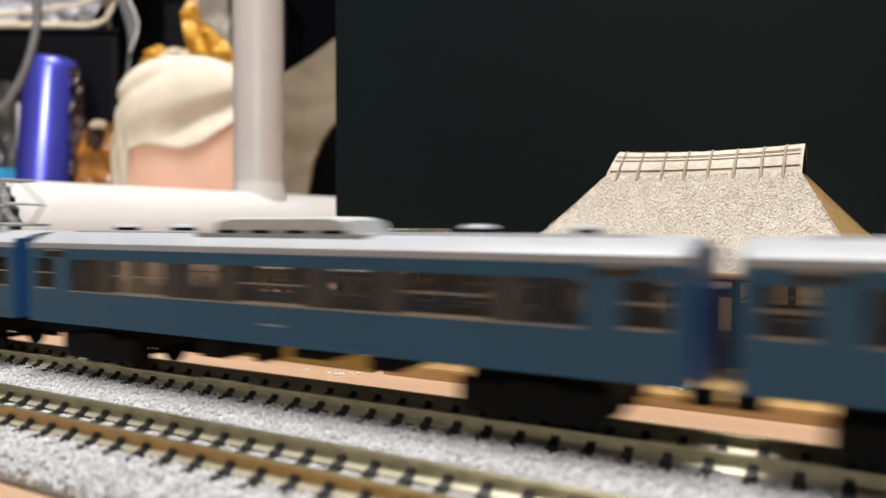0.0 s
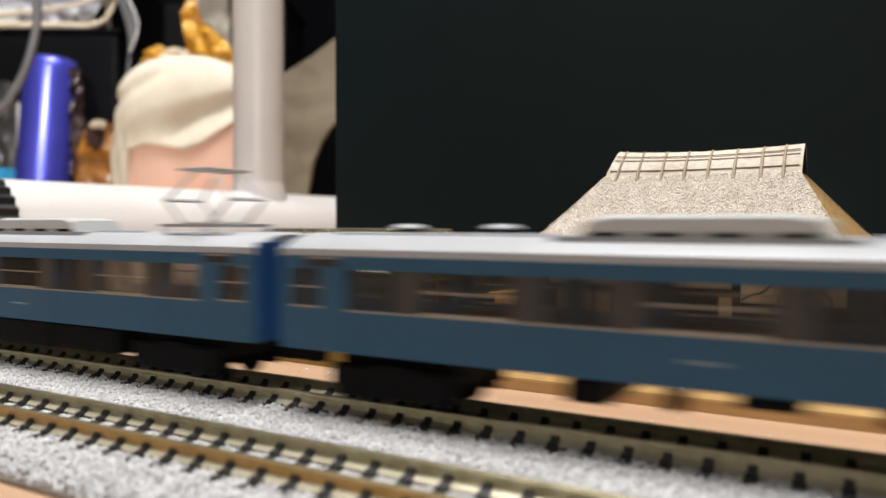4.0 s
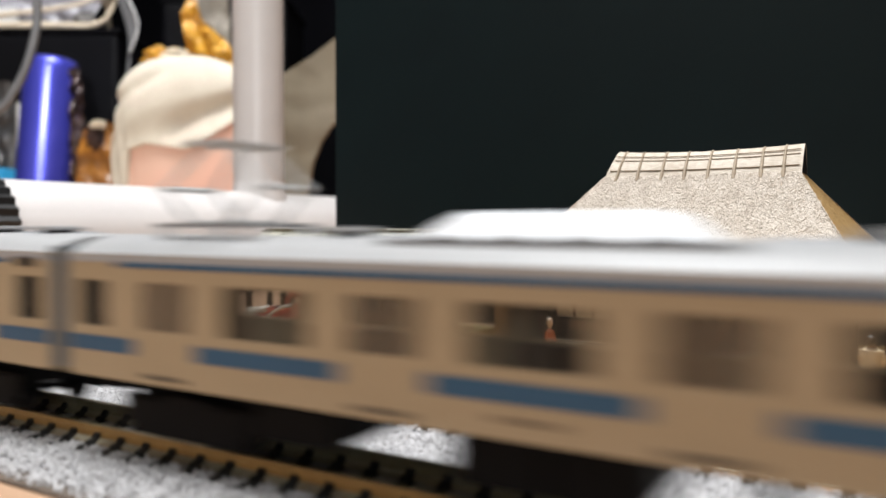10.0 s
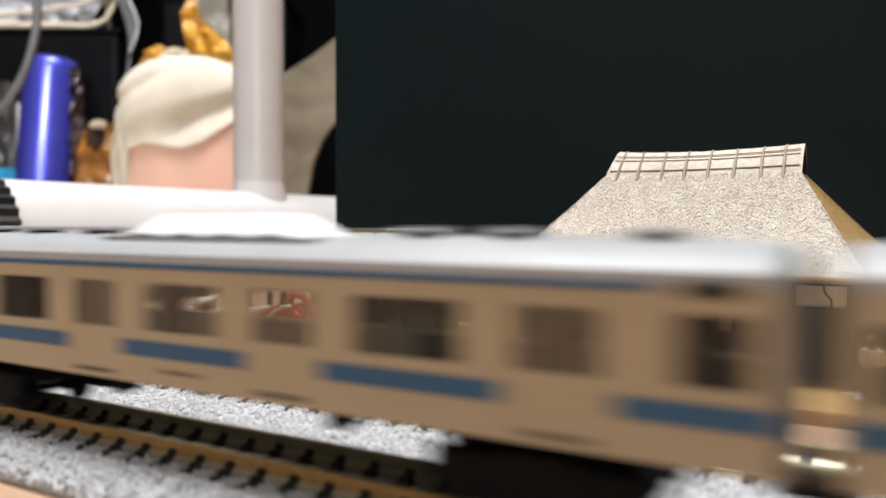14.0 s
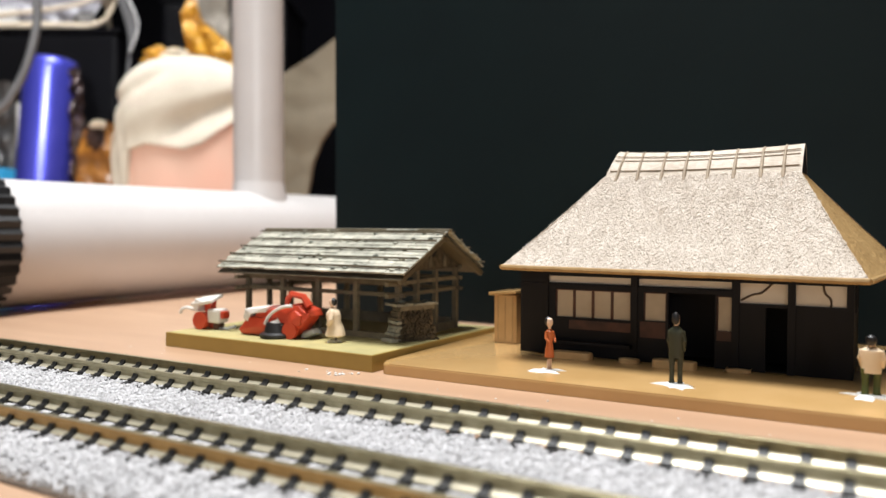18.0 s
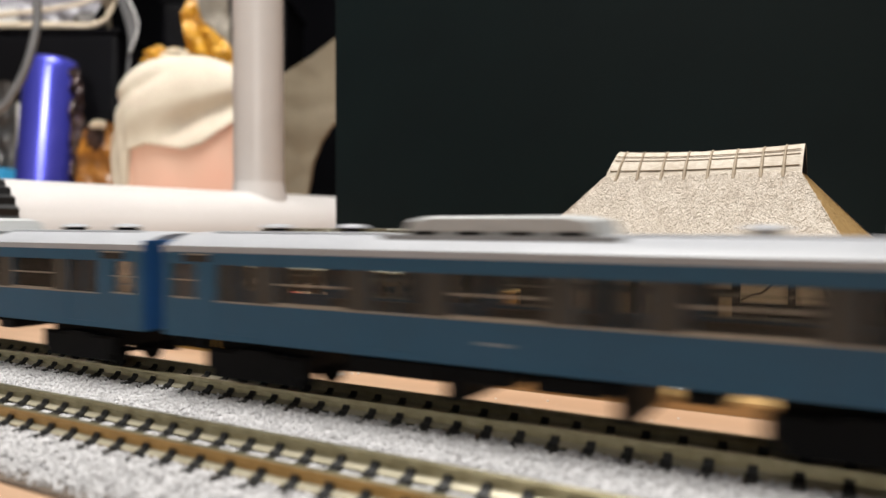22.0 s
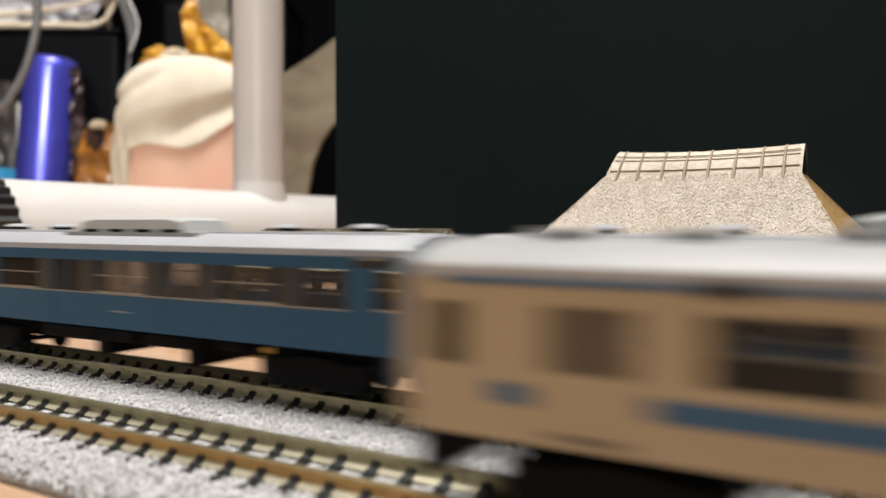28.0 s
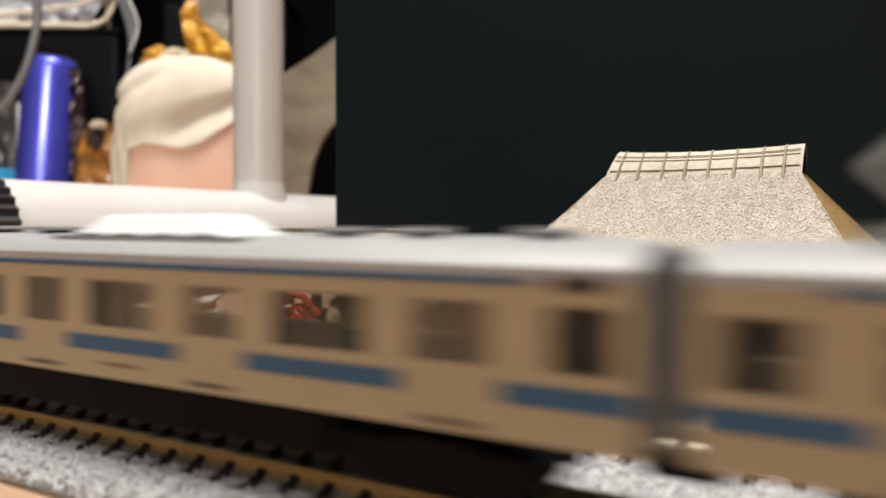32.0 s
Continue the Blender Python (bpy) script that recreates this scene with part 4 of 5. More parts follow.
def make_thatch(h):
    """A hipped thatch roof: four lumpy slopes with a rolled edge, a bark ridge cap with straps."""
    ex0, ex1, ey0, ey1, ez = -62.8, 9.6, 149.0, 204.0, 23.9
    rx0, rx1, ry, rz = -46.2, -3.6, 176.5, 45.0
    mid = (ey0 + ey1) / 2

    def slope(c00, c10, c01, c11, nu, nv, name, mats, lump):
        bm = B()
        g = []
        nrm = ((Vector(c10) - Vector(c00)).cross(Vector(c01) - Vector(c00))).normalized()
        for i in range(nu + 1):
            row = []
            for j in range(nv + 1):
                u, v = i / nu, j / nv
                p = Vector(c00).lerp(Vector(c10), u).lerp(Vector(c01).lerp(Vector(c11), u), v)
                # slight sag
                p += nrm * (-0.35 * math.sin(math.pi * v))
                amp = lump * (1 if 0 < j < nv and 0 < i < nu else 0)
                p += nrm * amp * (0.8 * noise.noise(p * 1.7) + 0.8 * noise.noise(p * 3.3))
                row.append(bm.verts.new(p))
            g.append(row)
        for i in range(nu):
            for j in range(nv):
                bm.faces.new((g[i][j], g[i + 1][j], g[i + 1][j + 1], g[i][j + 1]))
        return part(name, bm, mats, h, "thick beige thatch slope" if mats is M_thatch else "brown side thatch slope", smooth=False)

    fl, fr, bl, br = (ex0, ey0, ez), (ex1, ey0, ez - 0.6), (ex0, ey1, ez), (ex1 + 7.0, ey1, ez - 0.6)
    tl, tr = (rx0, ry - 6.2, rz), (rx1, ry - 6.2, rz)
    ul, ur = (rx0, ry + 6.2, rz), (rx1, ry + 6.2, rz)
    slope(fl, fr, tl, tr, 260, 96, "thatch_front", M_thatch, 0.09)
    # short straw ends over the front slope
    rng = np.random.default_rng(12)
    n = 10000
    u, v = rng.random((n, 1)), rng.random((n, 1)) ** 0.85
    p = (np.array(fl) * (1 - u) + np.array(fr) * u) * (1 - v) + (np.array(tl) * (1 - u) + np.array(tr) * u) * v
    down = np.array(fl) - np.array(tl)
    down[0] = 0.0
    down /= np.linalg.norm(down)
    across = np.array((1.0, 0.0, 0.0))
    up = np.cross(across, -down)
    p -= up * 0.35 * np.sin(np.pi * v)
    turn = rng.normal(0, 0.55, (n, 1))
    along, side = np.cos(turn) * down + np.sin(turn) * across, np.cos(turn) * across - np.sin(turn) * down
    a, w, k = rng.uniform(0.25, 0.62, (n, 1)), rng.uniform(0.10, 0.19, (n, 1)), rng.uniform(0.06, 0.14, (n, 1))
    straw = np.stack([p - along * a, p + side * w, p + along * a + up * 0.02, p - side * w, p + up * k + along * a * 0.4, p + up * k * 0.6 - along * a * 0.5], 1).reshape(-1, 3) * MM
    faces = np.array(((0, 1, 5), (1, 4, 5), (1, 2, 4), (2, 3, 4), (3, 5, 4), (3, 0, 5)))
    me = bpy.data.meshes.new("straw_relief")
    me.from_pydata(straw.tolist(), [], (faces[None] + (np.arange(n) * 6)[:, None, None]).reshape(-1, 3).tolist())
    me.materials.append(M_thatch)
    ob = new("straw_relief", me)
    ob.parent = h
    tagged(ob, "pale straw ends standing out of the thatch", kind="stuff")
    slope(br, bl, ur, ul, 60, 24, "thatch_back", M_thatch, 0.28)
    slope(fr, br, tr, ur, 90, 50, "thatch_east", M_thatchedge, 0.12)
    slope(bl, fl, ul, tl, 60, 36, "thatch_west", M_thatchedge, 0.12)
    # rolled edge and underside
    bm = B()
    for a, b in ((fl, fr), (fr, br), (br, bl), (bl, fl)):
        a, b = Vector(a), Vector(b)
        chain(bm, [a.lerp(b, k / 24) + Vector((0, 0, -0.35 + 0.12 * noise.noise((k * 0.7, a.x * 0.1, 0)))) for k in range(25)], 0.62, 8)
    part("eave_edge", bm, M_thatchedge, h, "golden cut edge of the thatch", smooth=True)
    bm = B()
    vs = [bm.verts.new(Vector(v) + Vector((0, 0, -0.7))) for v in (fl, bl, br, fr)]
    bm.faces.new(vs)
    part("eave_underside", bm, M_timber, h)
    # ridge cap: sagging in the middle, ends lifted
    bm = B()
    prof = ((-6.9, rz - 1.4), (-5.4, rz + 1.2), (-3.4, rz + 3.6), (-1.6, rz + 5.3), (0, rz + 5.8), (1.6, rz + 5.3), (3.4, rz + 3.6), (5.4, rz + 1.2), (6.9, rz - 1.4))
    n = 40
    rows = []
    for i in range(n + 1):
        u = i / n
        flare = 0.9 * (2 * u - 1) ** 2
        x = (rx0 + 0.4) + (rx1 - rx0 - 0.2) * u
        rows.append([bm.verts.new((x - (0.0 if u > 0.5 else 0.0) + (1.0 if u < 0.5 else 0.35) * (abs(2 * u - 1) ** 6) * (z - rz) * (0.28 if u < 0.5 else 0.05), ry + y, z + flare * ((z - rz + 2) / 9) + 0.12 * noise.noise((x * 0.5, y, z)))) for y, z in prof])
    for a, b in zip(rows, rows[1:]):
        for j in range(8):
            bm.faces.new((a[j], b[j], b[j + 1], a[j + 1]))
    cap = part("ridge_cap", bm, M_cap, h, "bark ridge cap tied with straps", smooth=True)
    bm = B()
    for r in (rows_ := [(rx1 + 0.1)]):
        vs = [bm.verts.new((r + 0.1, ry + y * 0.95, z + 0.7 * ((z - rz + 2) / 9))) for y, z in prof]
        bm.faces.new(vs)
    part("gable_board", bm, M_timber, cap, "dark gable opening")
    for u in (0.066, 0.18, 0.31, 0.43, 0.55, 0.68, 0.81, 0.915):
        flare = 0.9 * (2 * u - 1) ** 2
        x = (rx0 + 0.4) + (rx1 - rx0 - 0.2) * u
        bm = chain(B(), [(x + (0.28 * abs(2 * u - 1) ** 6 * (z - rz) if u < 0.5 else 0), ry + y * 1.02, z + flare * ((z - rz + 2) / 9)) for y, z in prof], [0.5, 0.38, 0.34, 0.3, 0.3, 0.3, 0.34, 0.38, 0.5], 6)
        part("strap", bm, M_capdark, cap, smooth=True)
    for y, z in (prof[1], prof[2], ((prof[2][0] + prof[3][0]) / 2 - 0.15, (prof[2][1] + prof[3][1]) / 2 + 0.1)):
        bm = chain(B(), [((rx0 + 0.4) + (rx1 - rx0 - 0.2) * (0.012 + 0.975 * u) + 0.28 * abs(2 * u - 1) ** 6 * (z - rz) * (1 if u < 0.5 else 0), ry + y * 1.02 - 0.02, z + 0.9 * (2 * u - 1) ** 2 * ((z - rz + 2) / 9)) for u in [i / 20 for i in range(21)]], 0.13, 5)
        part("lath", bm, M_capdark, cap, smooth=True)


def make_outhouse():
    o = thing("outhouse", "small tan wooden outhouse with a sloping lid roof", "model hut", (-82.4, 178.0, 2.42), rz=-4)
    part("hut_body", box(B(), -3.2, 3.2, -2.6, 6, 0, 12.2, 0.15), M_stone, o)
    part("hut_roof", box(B(), -4.4, 3.6, -3.6, 7, 0, 0.8, 0.2, m=Matrix.Translation((0, 0, 12.4)) @ Matrix.Rotation(radians(-5), 4, "Y")), M_plate, o)
    for x in (-2.1, 0, 2.1):
        part("plank_groove", box(B(), x - 0.08, x + 0.08, -2.66, -2.5, 0.6, 11.8), M_thatchedge, o)


# ---- open shed on its plate ----
def make_shed():
    pl = thing("shed_plate", "olive-yellow plastic base plate with a grassy top", "base plate", (-96.2, 136.2, 0.02), rz=-2.0)
    part("plate_body", ngon_plate(B(), [(-68.6, 0), (0, 0), (0.6, 57), (-68.6, 57)], 0, 3.75, 0.25), M_plates, pl)
    bm = B()
    nx, ny = 60, 46
    g = [[bm.verts.new((-68.3 + (68.0 + 0.6 * j / ny) * i / nx, 0.3 + 56.2 * j / ny, 3.78 + 0.1 * (1 + noise.noise((i * 0.4, j * 0.4, 2))) * (0 if i in (0, nx) or j in (0, ny) else 1))) for j in range(ny + 1)] for i in range(nx + 1)]
    for i in range(nx):
        for j in range(ny):
            bm.faces.new((g[i][j], g[i + 1][j], g[i + 1][j + 1], g[i][j + 1]))
    part("grassy_top", bm, M_grass, pl)
    s = thing("open_shed", "weathered open timber shed with a plank roof weighted by stones", "model shed", (-126.6, 169.6, 3.85), rz=-1.5)
    px = (-27.0, -14.0, -1.5, 11.0, 24.0)
    for y in (-12.0, 15.5):
        for x in px:
            part("post", box(B(), x - 0.65, x + 0.65, y - 0.65, y + 0.65, 0, 17.5, 0.08), M_greywood, s)
        for z in (10.7, 13.6, 16.6):
            part("beam", box(B(), -28.5, 26, y - 0.5, y + 0.5, z, z + 1.0, 0.05), M_greywood, s)
    for x in (-27.0, 24.0):
        part("post", box(B(), x - 0.6, x + 0.6, -4.5, -3.3, 0, 17.5, 0.08), M_greywood, s)
        part("post", box(B(), x - 0.6, x + 0.6, 4.5, 5.7, 0, 17.5, 0.08), M_greywood, s)
        for z in (10.7, 13.6, 17.0):
            part("tie_beam", box(B(), x - 0.5, x + 0.5, -17, 17, z, z + 1.0, 0.05), M_greywood, s)
    # gable boards
    for x in (-27.0, 25.0):
        bm = B()
        a = [bm.verts.new((x + e, y, z)) for e in (0, 0.6) for y, z in ((-15, 17), (15, 17), (0, 25.4))]
        bm.faces.new(a[:3])
        bm.faces.new(a[3:])
        gb = part("gable_board", bm, M_log if x > 0 else M_greywood, s, "brown boarded gable")
        for y, z in ((-7, 20.4), (0, 24.9), (7, 20.4)):
            part("stud", box(B(), x + 0.3, x + 1.0, y - 0.45, y + 0.45, 17.5, z), M_greywood, gb)
    part("round_vent", tube(B(), (25.4, 1.0, 21.6), (26.0, 1.0, 21.6), 1.5, seg=14), M_timber, s, "dark round gable vent")
    part("sill_beam", box(B(), -27.5, 25, -12.8, -11.8, 0, 1.6, 0.1), M_greywood, s)
    part("rear_board", box(B(), -26, 23, 14.2, 14.7, 0, 3.0), M_greywood, s, "low rear board")
    part("side_board", box(B(), 23.6, 24.4, -11, 15, 0, 2.2), M_greywood, s)
    # plank courses
    rnd = random.Random(5)
    for side in (-1, 1):
        for c in range(5):
            y0, z0 = 19.9 - c * 4.05, 16.9 + c * 2.05
            x = -31.5 + rnd.uniform(0, 0.8)
            while x < 30.5:
                w = rnd.uniform(5.5, 10.0)
                x1 = min(x + w, 31.4 + rnd.uniform(-0.3, 0.5))
                ln = 4.9 + rnd.uniform(-0.15, 0.35)
                ang = math.atan2(2.0, 4.25)
                bm = box(B(), x, x1 - 0.08, -ln, 0, 0, 0.42, 0.0, m=Matrix.Translation((0, -y0 + ln * 0.9, z0 + 2.05)) @ Matrix.Rotation(ang, 4, "X"))
                if side > 0:
                    bmesh.ops.transform(bm, matrix=Matrix.Scale(-1, 4, (0, 1, 0)), verts=bm.verts)
                    bmesh.ops.reverse_faces(bm, faces=bm.faces)
                part("roof_plank", bm, M_shingle, s)
                x = x1
            part("batten", box(B(), -31.6, 31.5, -0.25, 0.25, 0, 0.5, m=Matrix.Translation((0, side * (y0 - 1.3), z0 + 1.3))), M_greywood, s)
    for side in (-1, 1):
        m_ = Matrix.Translation((0, side * 0.4, 26.1)) @ Matrix.Rotation(-side * math.atan2(2.05, 4.05), 4, "X")
        part("under_roof", box(B(), -30.6, 30.4, min(0, side * 22.4), max(0, side * 22.4), -0.75, -0.45, m=m_), M_underroof, s, "brown boards under the roof")
        part("barge_rafter", box(B(), 29.2, 30.2, min(0, side * 22.2), max(0, side * 22.2), -1.7, -0.76, m=m_), M_underroof, s)
    part("ridge_pole", box(B(), -31.8, 31.8, -0.8, 0.8, 26.7, 27.5, 0.15), M_greywood, s)
    for k in range(64):
        c = rnd.randrange(0, 5)
        y0, z0 = 19.9 - c * 4.05, 16.9 + c * 2.05
        x, dy = rnd.uniform(-30, 30), rnd.uniform(0.4, 3.2)
        bm = B()
        bmesh.ops.create_icosphere(bm, subdivisions=1, radius=rnd.uniform(0.35, 0.7), matrix=Matrix.Translation((x, -y0 + dy, z0 + 0.45 + dy * 0.48)) @ Matrix.Diagonal((1.5, 1.1, 0.7, 1)))
        part("roof_stone", bm, M_moss if rnd.random() < 0.55 else M_shingle, s, smooth=False)


def make_woodpile():
    w = thing("woodpile", "stacked firewood pile under a grey-green slab cover", "woodpile", (-100.4, 159.6, 3.87), rz=64)
    rnd = random.Random(3)

    def taper(z):
        return 1.0 - 0.03 * z + 0.10 * max(0.0, 1 - z / 2.2)

    bm = B()
    lo = [bm.verts.new((x * 5.4, y * 1.9, 0)) for x, y in ((-1, -1), (1, -1), (1, 1), (-1, 1))]
    hi = [bm.verts.new((x * 4.6, y * 1.4, 9.0)) for x, y in ((-1, -1), (1, -1), (1, 1), (-1, 1))]
    bm.faces.new(lo[::-1])
    bm.faces.new(hi)
    for i in range(4):
        j = (i + 1) % 4
        bm.faces.new((lo[i], lo[j], hi[j], hi[i]))
    part("pile_core", bm, M_log, w)
    bm = B()
    z = 0.35
    while z < 7.9:
        x = -5.2 * taper(z)
        while x < 5.6 * taper(z):
            r = rnd.uniform(0.14, 0.42)
            zz = z + rnd.uniform(-0.25, 0.25)
            tube(bm, (x, -2.5 * taper(zz) + rnd.uniform(-0.45, 0.35), zz), (x, -1.0, zz), r, r * 0.9, seg=5)
            x += 1.6 * r + 0.08
        z += 0.62
    tagged(part("log_end", bm, M_log, w, "brown cut log ends"), kind="stuff")
    z = 0.05
    while z < 8.6:
        t = rnd.uniform(0.45, 0.85)
        k = taper(z)
        part("side_log", box(B(), -6.6 * k + rnd.uniform(-0.5, 0.3), -4.6, -2.5 * k + rnd.uniform(-0.5, 0.3), 2.3 * k, z, z + t, 0.16, m=Matrix.Rotation(radians(rnd.uniform(-2.5, 2.5)), 4, "X")), M_shingle if rnd.random() < 0.55 else M_greywood, w, "grey stacked side log")
        z += t + 0.06
    part("edge_board", box(B(), -4.7, 5.0, -2.3, -1.6, 7.6, 8.8, 0.12), M_greywood, w, "brown board under the cover")
    bm = B()
    top = [[bm.verts.new((-6.4 + 12.2 * i / 14 + rnd.uniform(-0.2, 0.2), -2.7 + 5.2 * j / 6 + rnd.uniform(-0.3, 0.3), zz + (0.35 * noise.noise((i * 0.6, j * 0.6, 7)) if zz > 9 else 0))) for j in range(7)] for zz in (8.75, 9.35) for i in range(15)]
    for i in range(14):
        for j in range(6):
            bm.faces.new((top[15 + i][j], top[16 + i][j], top[16 + i][j + 1], top[15 + i][j + 1]))
            bm.faces.new((top[i][j + 1], top[i + 1][j + 1], top[i + 1][j], top[i][j]))
        bm.faces.new((top[i][0], top[i + 1][0], top[16 + i][0], top[15 + i][0]))
        bm.faces.new((top[i + 1][6], top[i][6], top[15 + i][6], top[16 + i][6]))
    for j in range(6):
        bm.faces.new((top[0][j + 1], top[0][j], top[15][j], top[15][j + 1]))
        bm.faces.new((top[14][j], top[14][j + 1], top[29][j + 1], top[29][j]))
    part("cover_slab", bm, M_shingle, w, "uneven grey-green slab cover")
    for x, y in ((-4.4, -1), (-3.2, 0.8), (3.0, -1.4), (5.0, 0)):
        part("cover_stone", box(B(), x - 1.0, x + 1.0, y - 0.6, y + 0.6, 9.2, 9.85, 0.22, m=Matrix.Rotation(radians(9 * math.sin(x * 3)), 4, "Y")), M_moss, w)


def make_tractor():
    t = thing("tractor", "orange-red toy farm tractor with white bonnet cover", "toy tractor", (-133.4, 147.6, 3.87), rz=2)
    t.scale = (1.15, 1.15, 1.15)
    def prism(profile, y0, y1, seed, shrink=0.82):
        """A crumpled, facetted block: a side outline, narrower at its two faces."""
        rnd = random.Random(seed)
        bm = B()
        n = len(profile)
        cx, cz = sum(p[0] for p in profile) / n, sum(p[1] for p in profile) / n
        rings = []
        for y, k in ((y0, shrink), (y0 * 0.6 + y1 * 0.4, 1.0), (y0 * 0.35 + y1 * 0.65, 1.0), (y1, shrink)):
            rings.append([bm.verts.new((cx + (x - cx) * k + rnd.uniform(-0.18, 0.18), y + rnd.uniform(-0.25, 0.25), cz + (z - cz) * k + rnd.uniform(-0.15, 0.15))) for x, z in profile])
        for a, b in zip(rings, rings[1:]):
            for i in range(n):
                j = (i + 1) % n
                bm.faces.new((a[i], a[j], b[j], b[i]))
        for ring, flip in ((rings[0], 1), (rings[-1], 0)):
            c = bm.verts.new(sum((v.co for v in ring), Vector()) / n + Vector((0, -0.45 if flip else 0.45, 0)))
            for i in range(n):
                j = (i + 1) % n
                bm.faces.new((c, ring[j], ring[i]) if flip else (c, ring[i], ring[j]))
        bmesh.ops.recalc_face_normals(bm, faces=bm.faces)
        bmesh.ops.bevel(bm, geom=list(bm.edges), offset=0.1, segments=1, affect="EDGES")
        return bm

    part("lower_hull", prism([(-7.3, 4.5), (-10.4, 1.0), (-9.6, 0.1), (-1.7, 0.1), (0.4, 2.0), (0.0, 4.5)], -2.3, 2.3, 1), M_red, t)
    part("bonnet", prism([(-6.6, 4.2), (-5.0, 5.4), (0.2, 6.4), (2.0, 4.0), (0.6, 2.4)], -1.8, 1.8, 2), M_red, t)
    part("bonnet_cover", prism([(-7.7, 6.0), (-0.9, 6.9), (-1.4, 5.5), (-6.0, 4.9), (-7.0, 2.9), (-8.2, 3.6)], -2.5, 2.3, 3, 0.92), M_whitep, t, "white bonnet cover")
    part("cab_hull", prism([(-1.0, 4.6), (1.2, 6.6), (5.1, 7.4), (7.6, 7.9), (9.4, 6.6), (10.6, 5.6), (10.2, 4.4), (8.2, 2.0), (5.6, 0.5), (2.2, 1.2)], -2.2, 2.2, 4), M_red, t)
    part("rear_cowl", prism([(4.2, 6.0), (6.8, 6.8), (9.2, 5.6), (8.6, 3.0), (6.2, 1.2), (4.4, 3.0)], -2.9, 2.6, 5, 0.7), M_red, t)
    part("roll_bar", chain(B(), ((3.4, -1.2, 6.0), (3.7, -1.2, 8.6), (4.8, -1.2, 9.7), (8.0, -1.2, 9.2), (9.6, -1.2, 7.2)), [0.5, 0.6, 0.7, 0.75, 0.9], 6), M_red, t, "red roll bar")
    part("seat_back", prism([(8.6, 7.2), (10.8, 6.6), (11.3, 5.2), (9.6, 4.6)], -1.4, 1.4, 6), M_red, t)
    part("mudguard", chain(B(), spline(((-1.2, -3.0, 2.9), (-0.2, -3.0, 4.6), (1.6, -3.0, 6.0), (4.0, -2.9, 7.0), (6.0, -2.6, 7.2)), 5), 0.38, 8), M_whitep, t, "white curved mudguard", smooth=True)
    part("mudguard_foot", prism([(0.2, 3.6), (2.4, 4.2), (3.6, 2.9), (1.0, 2.6)], -3.2, -2.6, 7), M_whitep, t)
    w = B()
    lathe(w, ((3.3, 0.0), (3.9, 0.35), (3.9, 0.9), (2.9, 1.3), (2.6, 2.6), (2.3, 3.4)), 20, (1.3, -1.8))
    part("black_tyre", w, M_rubber, t, "black rubber wheel lying flat", smooth=True)
    part("front_wheel", tube(B(), (5.6, -3.3, 1.9), (5.6, -2.2, 1.9), 1.9, seg=12), M_red, t)
    part("grey_axle", prism([(7.6, 1.9), (10.8, 2.6), (11.2, 1.3), (8.4, 0.1), (7.0, 0.1)], -1.4, 1.4, 8), M_greyp, t)
    t2 = thing("tiller", "small red and white toy power tiller", "toy tiller", (-159.0, 148.6, 3.87), rz=2)
    t2.scale = (1.42, 1.42, 1.42)
    part("hood", box(B(), -3.6, 1.8, -1.8, 1.8, 0, 0.7, 0.25, m=Matrix.Translation((0.3, 0, 5.3)) @ Matrix.Rotation(radians(-9), 4, "Y") @ Matrix.Rotation(radians(18), 4, "X")), M_whitep, t2, "pale canopy plate")
    part("back_plate", box(B(), -3.6, -2.4, -1.7, 1.7, 2.8, 5.2, 0.3, m=Matrix.Rotation(radians(14), 4, "Y")), M_whitep, t2)
    part("wheel", tube(B(), (-0.8, -2.0, 1.7), (-0.8, -1.0, 1.7), 1.7, seg=16), M_red, t2, "red wheel", smooth=True)
    part("wheel", tube(B(), (-0.8, 1.0, 1.7), (-0.8, 2.0, 1.7), 1.7, seg=16), M_red, t2, "red wheel", smooth=True)
    part("mast", box(B(), -0.6, 1.0, -0.8, 0.8, 2.0, 5.6, 0.2), M_red, t2)
    part("engine", box(B(), 0.6, 3.6, -1.4, 1.4, 1.3, 4.0, 0.45), M_whitep, t2, "white engine block")
    part("lamp_nose", box(B(), 3.2, 4.3, -0.9, 0.9, 2.2, 3.6, 0.3), M_red, t2)
    part("front_foot", box(B(), 1.6, 3.0, -0.9, 0.9, 0.0, 1.4, 0.3), M_redwood, t2)
    part("handle", chain(B(), spline(((-3.2, -0.9, 3.6), (-4.8, -0.9, 3.9), (-6.2, -0.9, 3.6), (-6.9, -0.9, 2.8)), 5), 0.35, 8), M_whitep, t2, "pale bent handle", smooth=True)
    part("hitch", chain(B(), ((3.0, -0.4, 0.3), (5.0, -0.4, 0.35), (6.8, -0.4, 0.9)), 0.3, 6), M_greyp, t2)


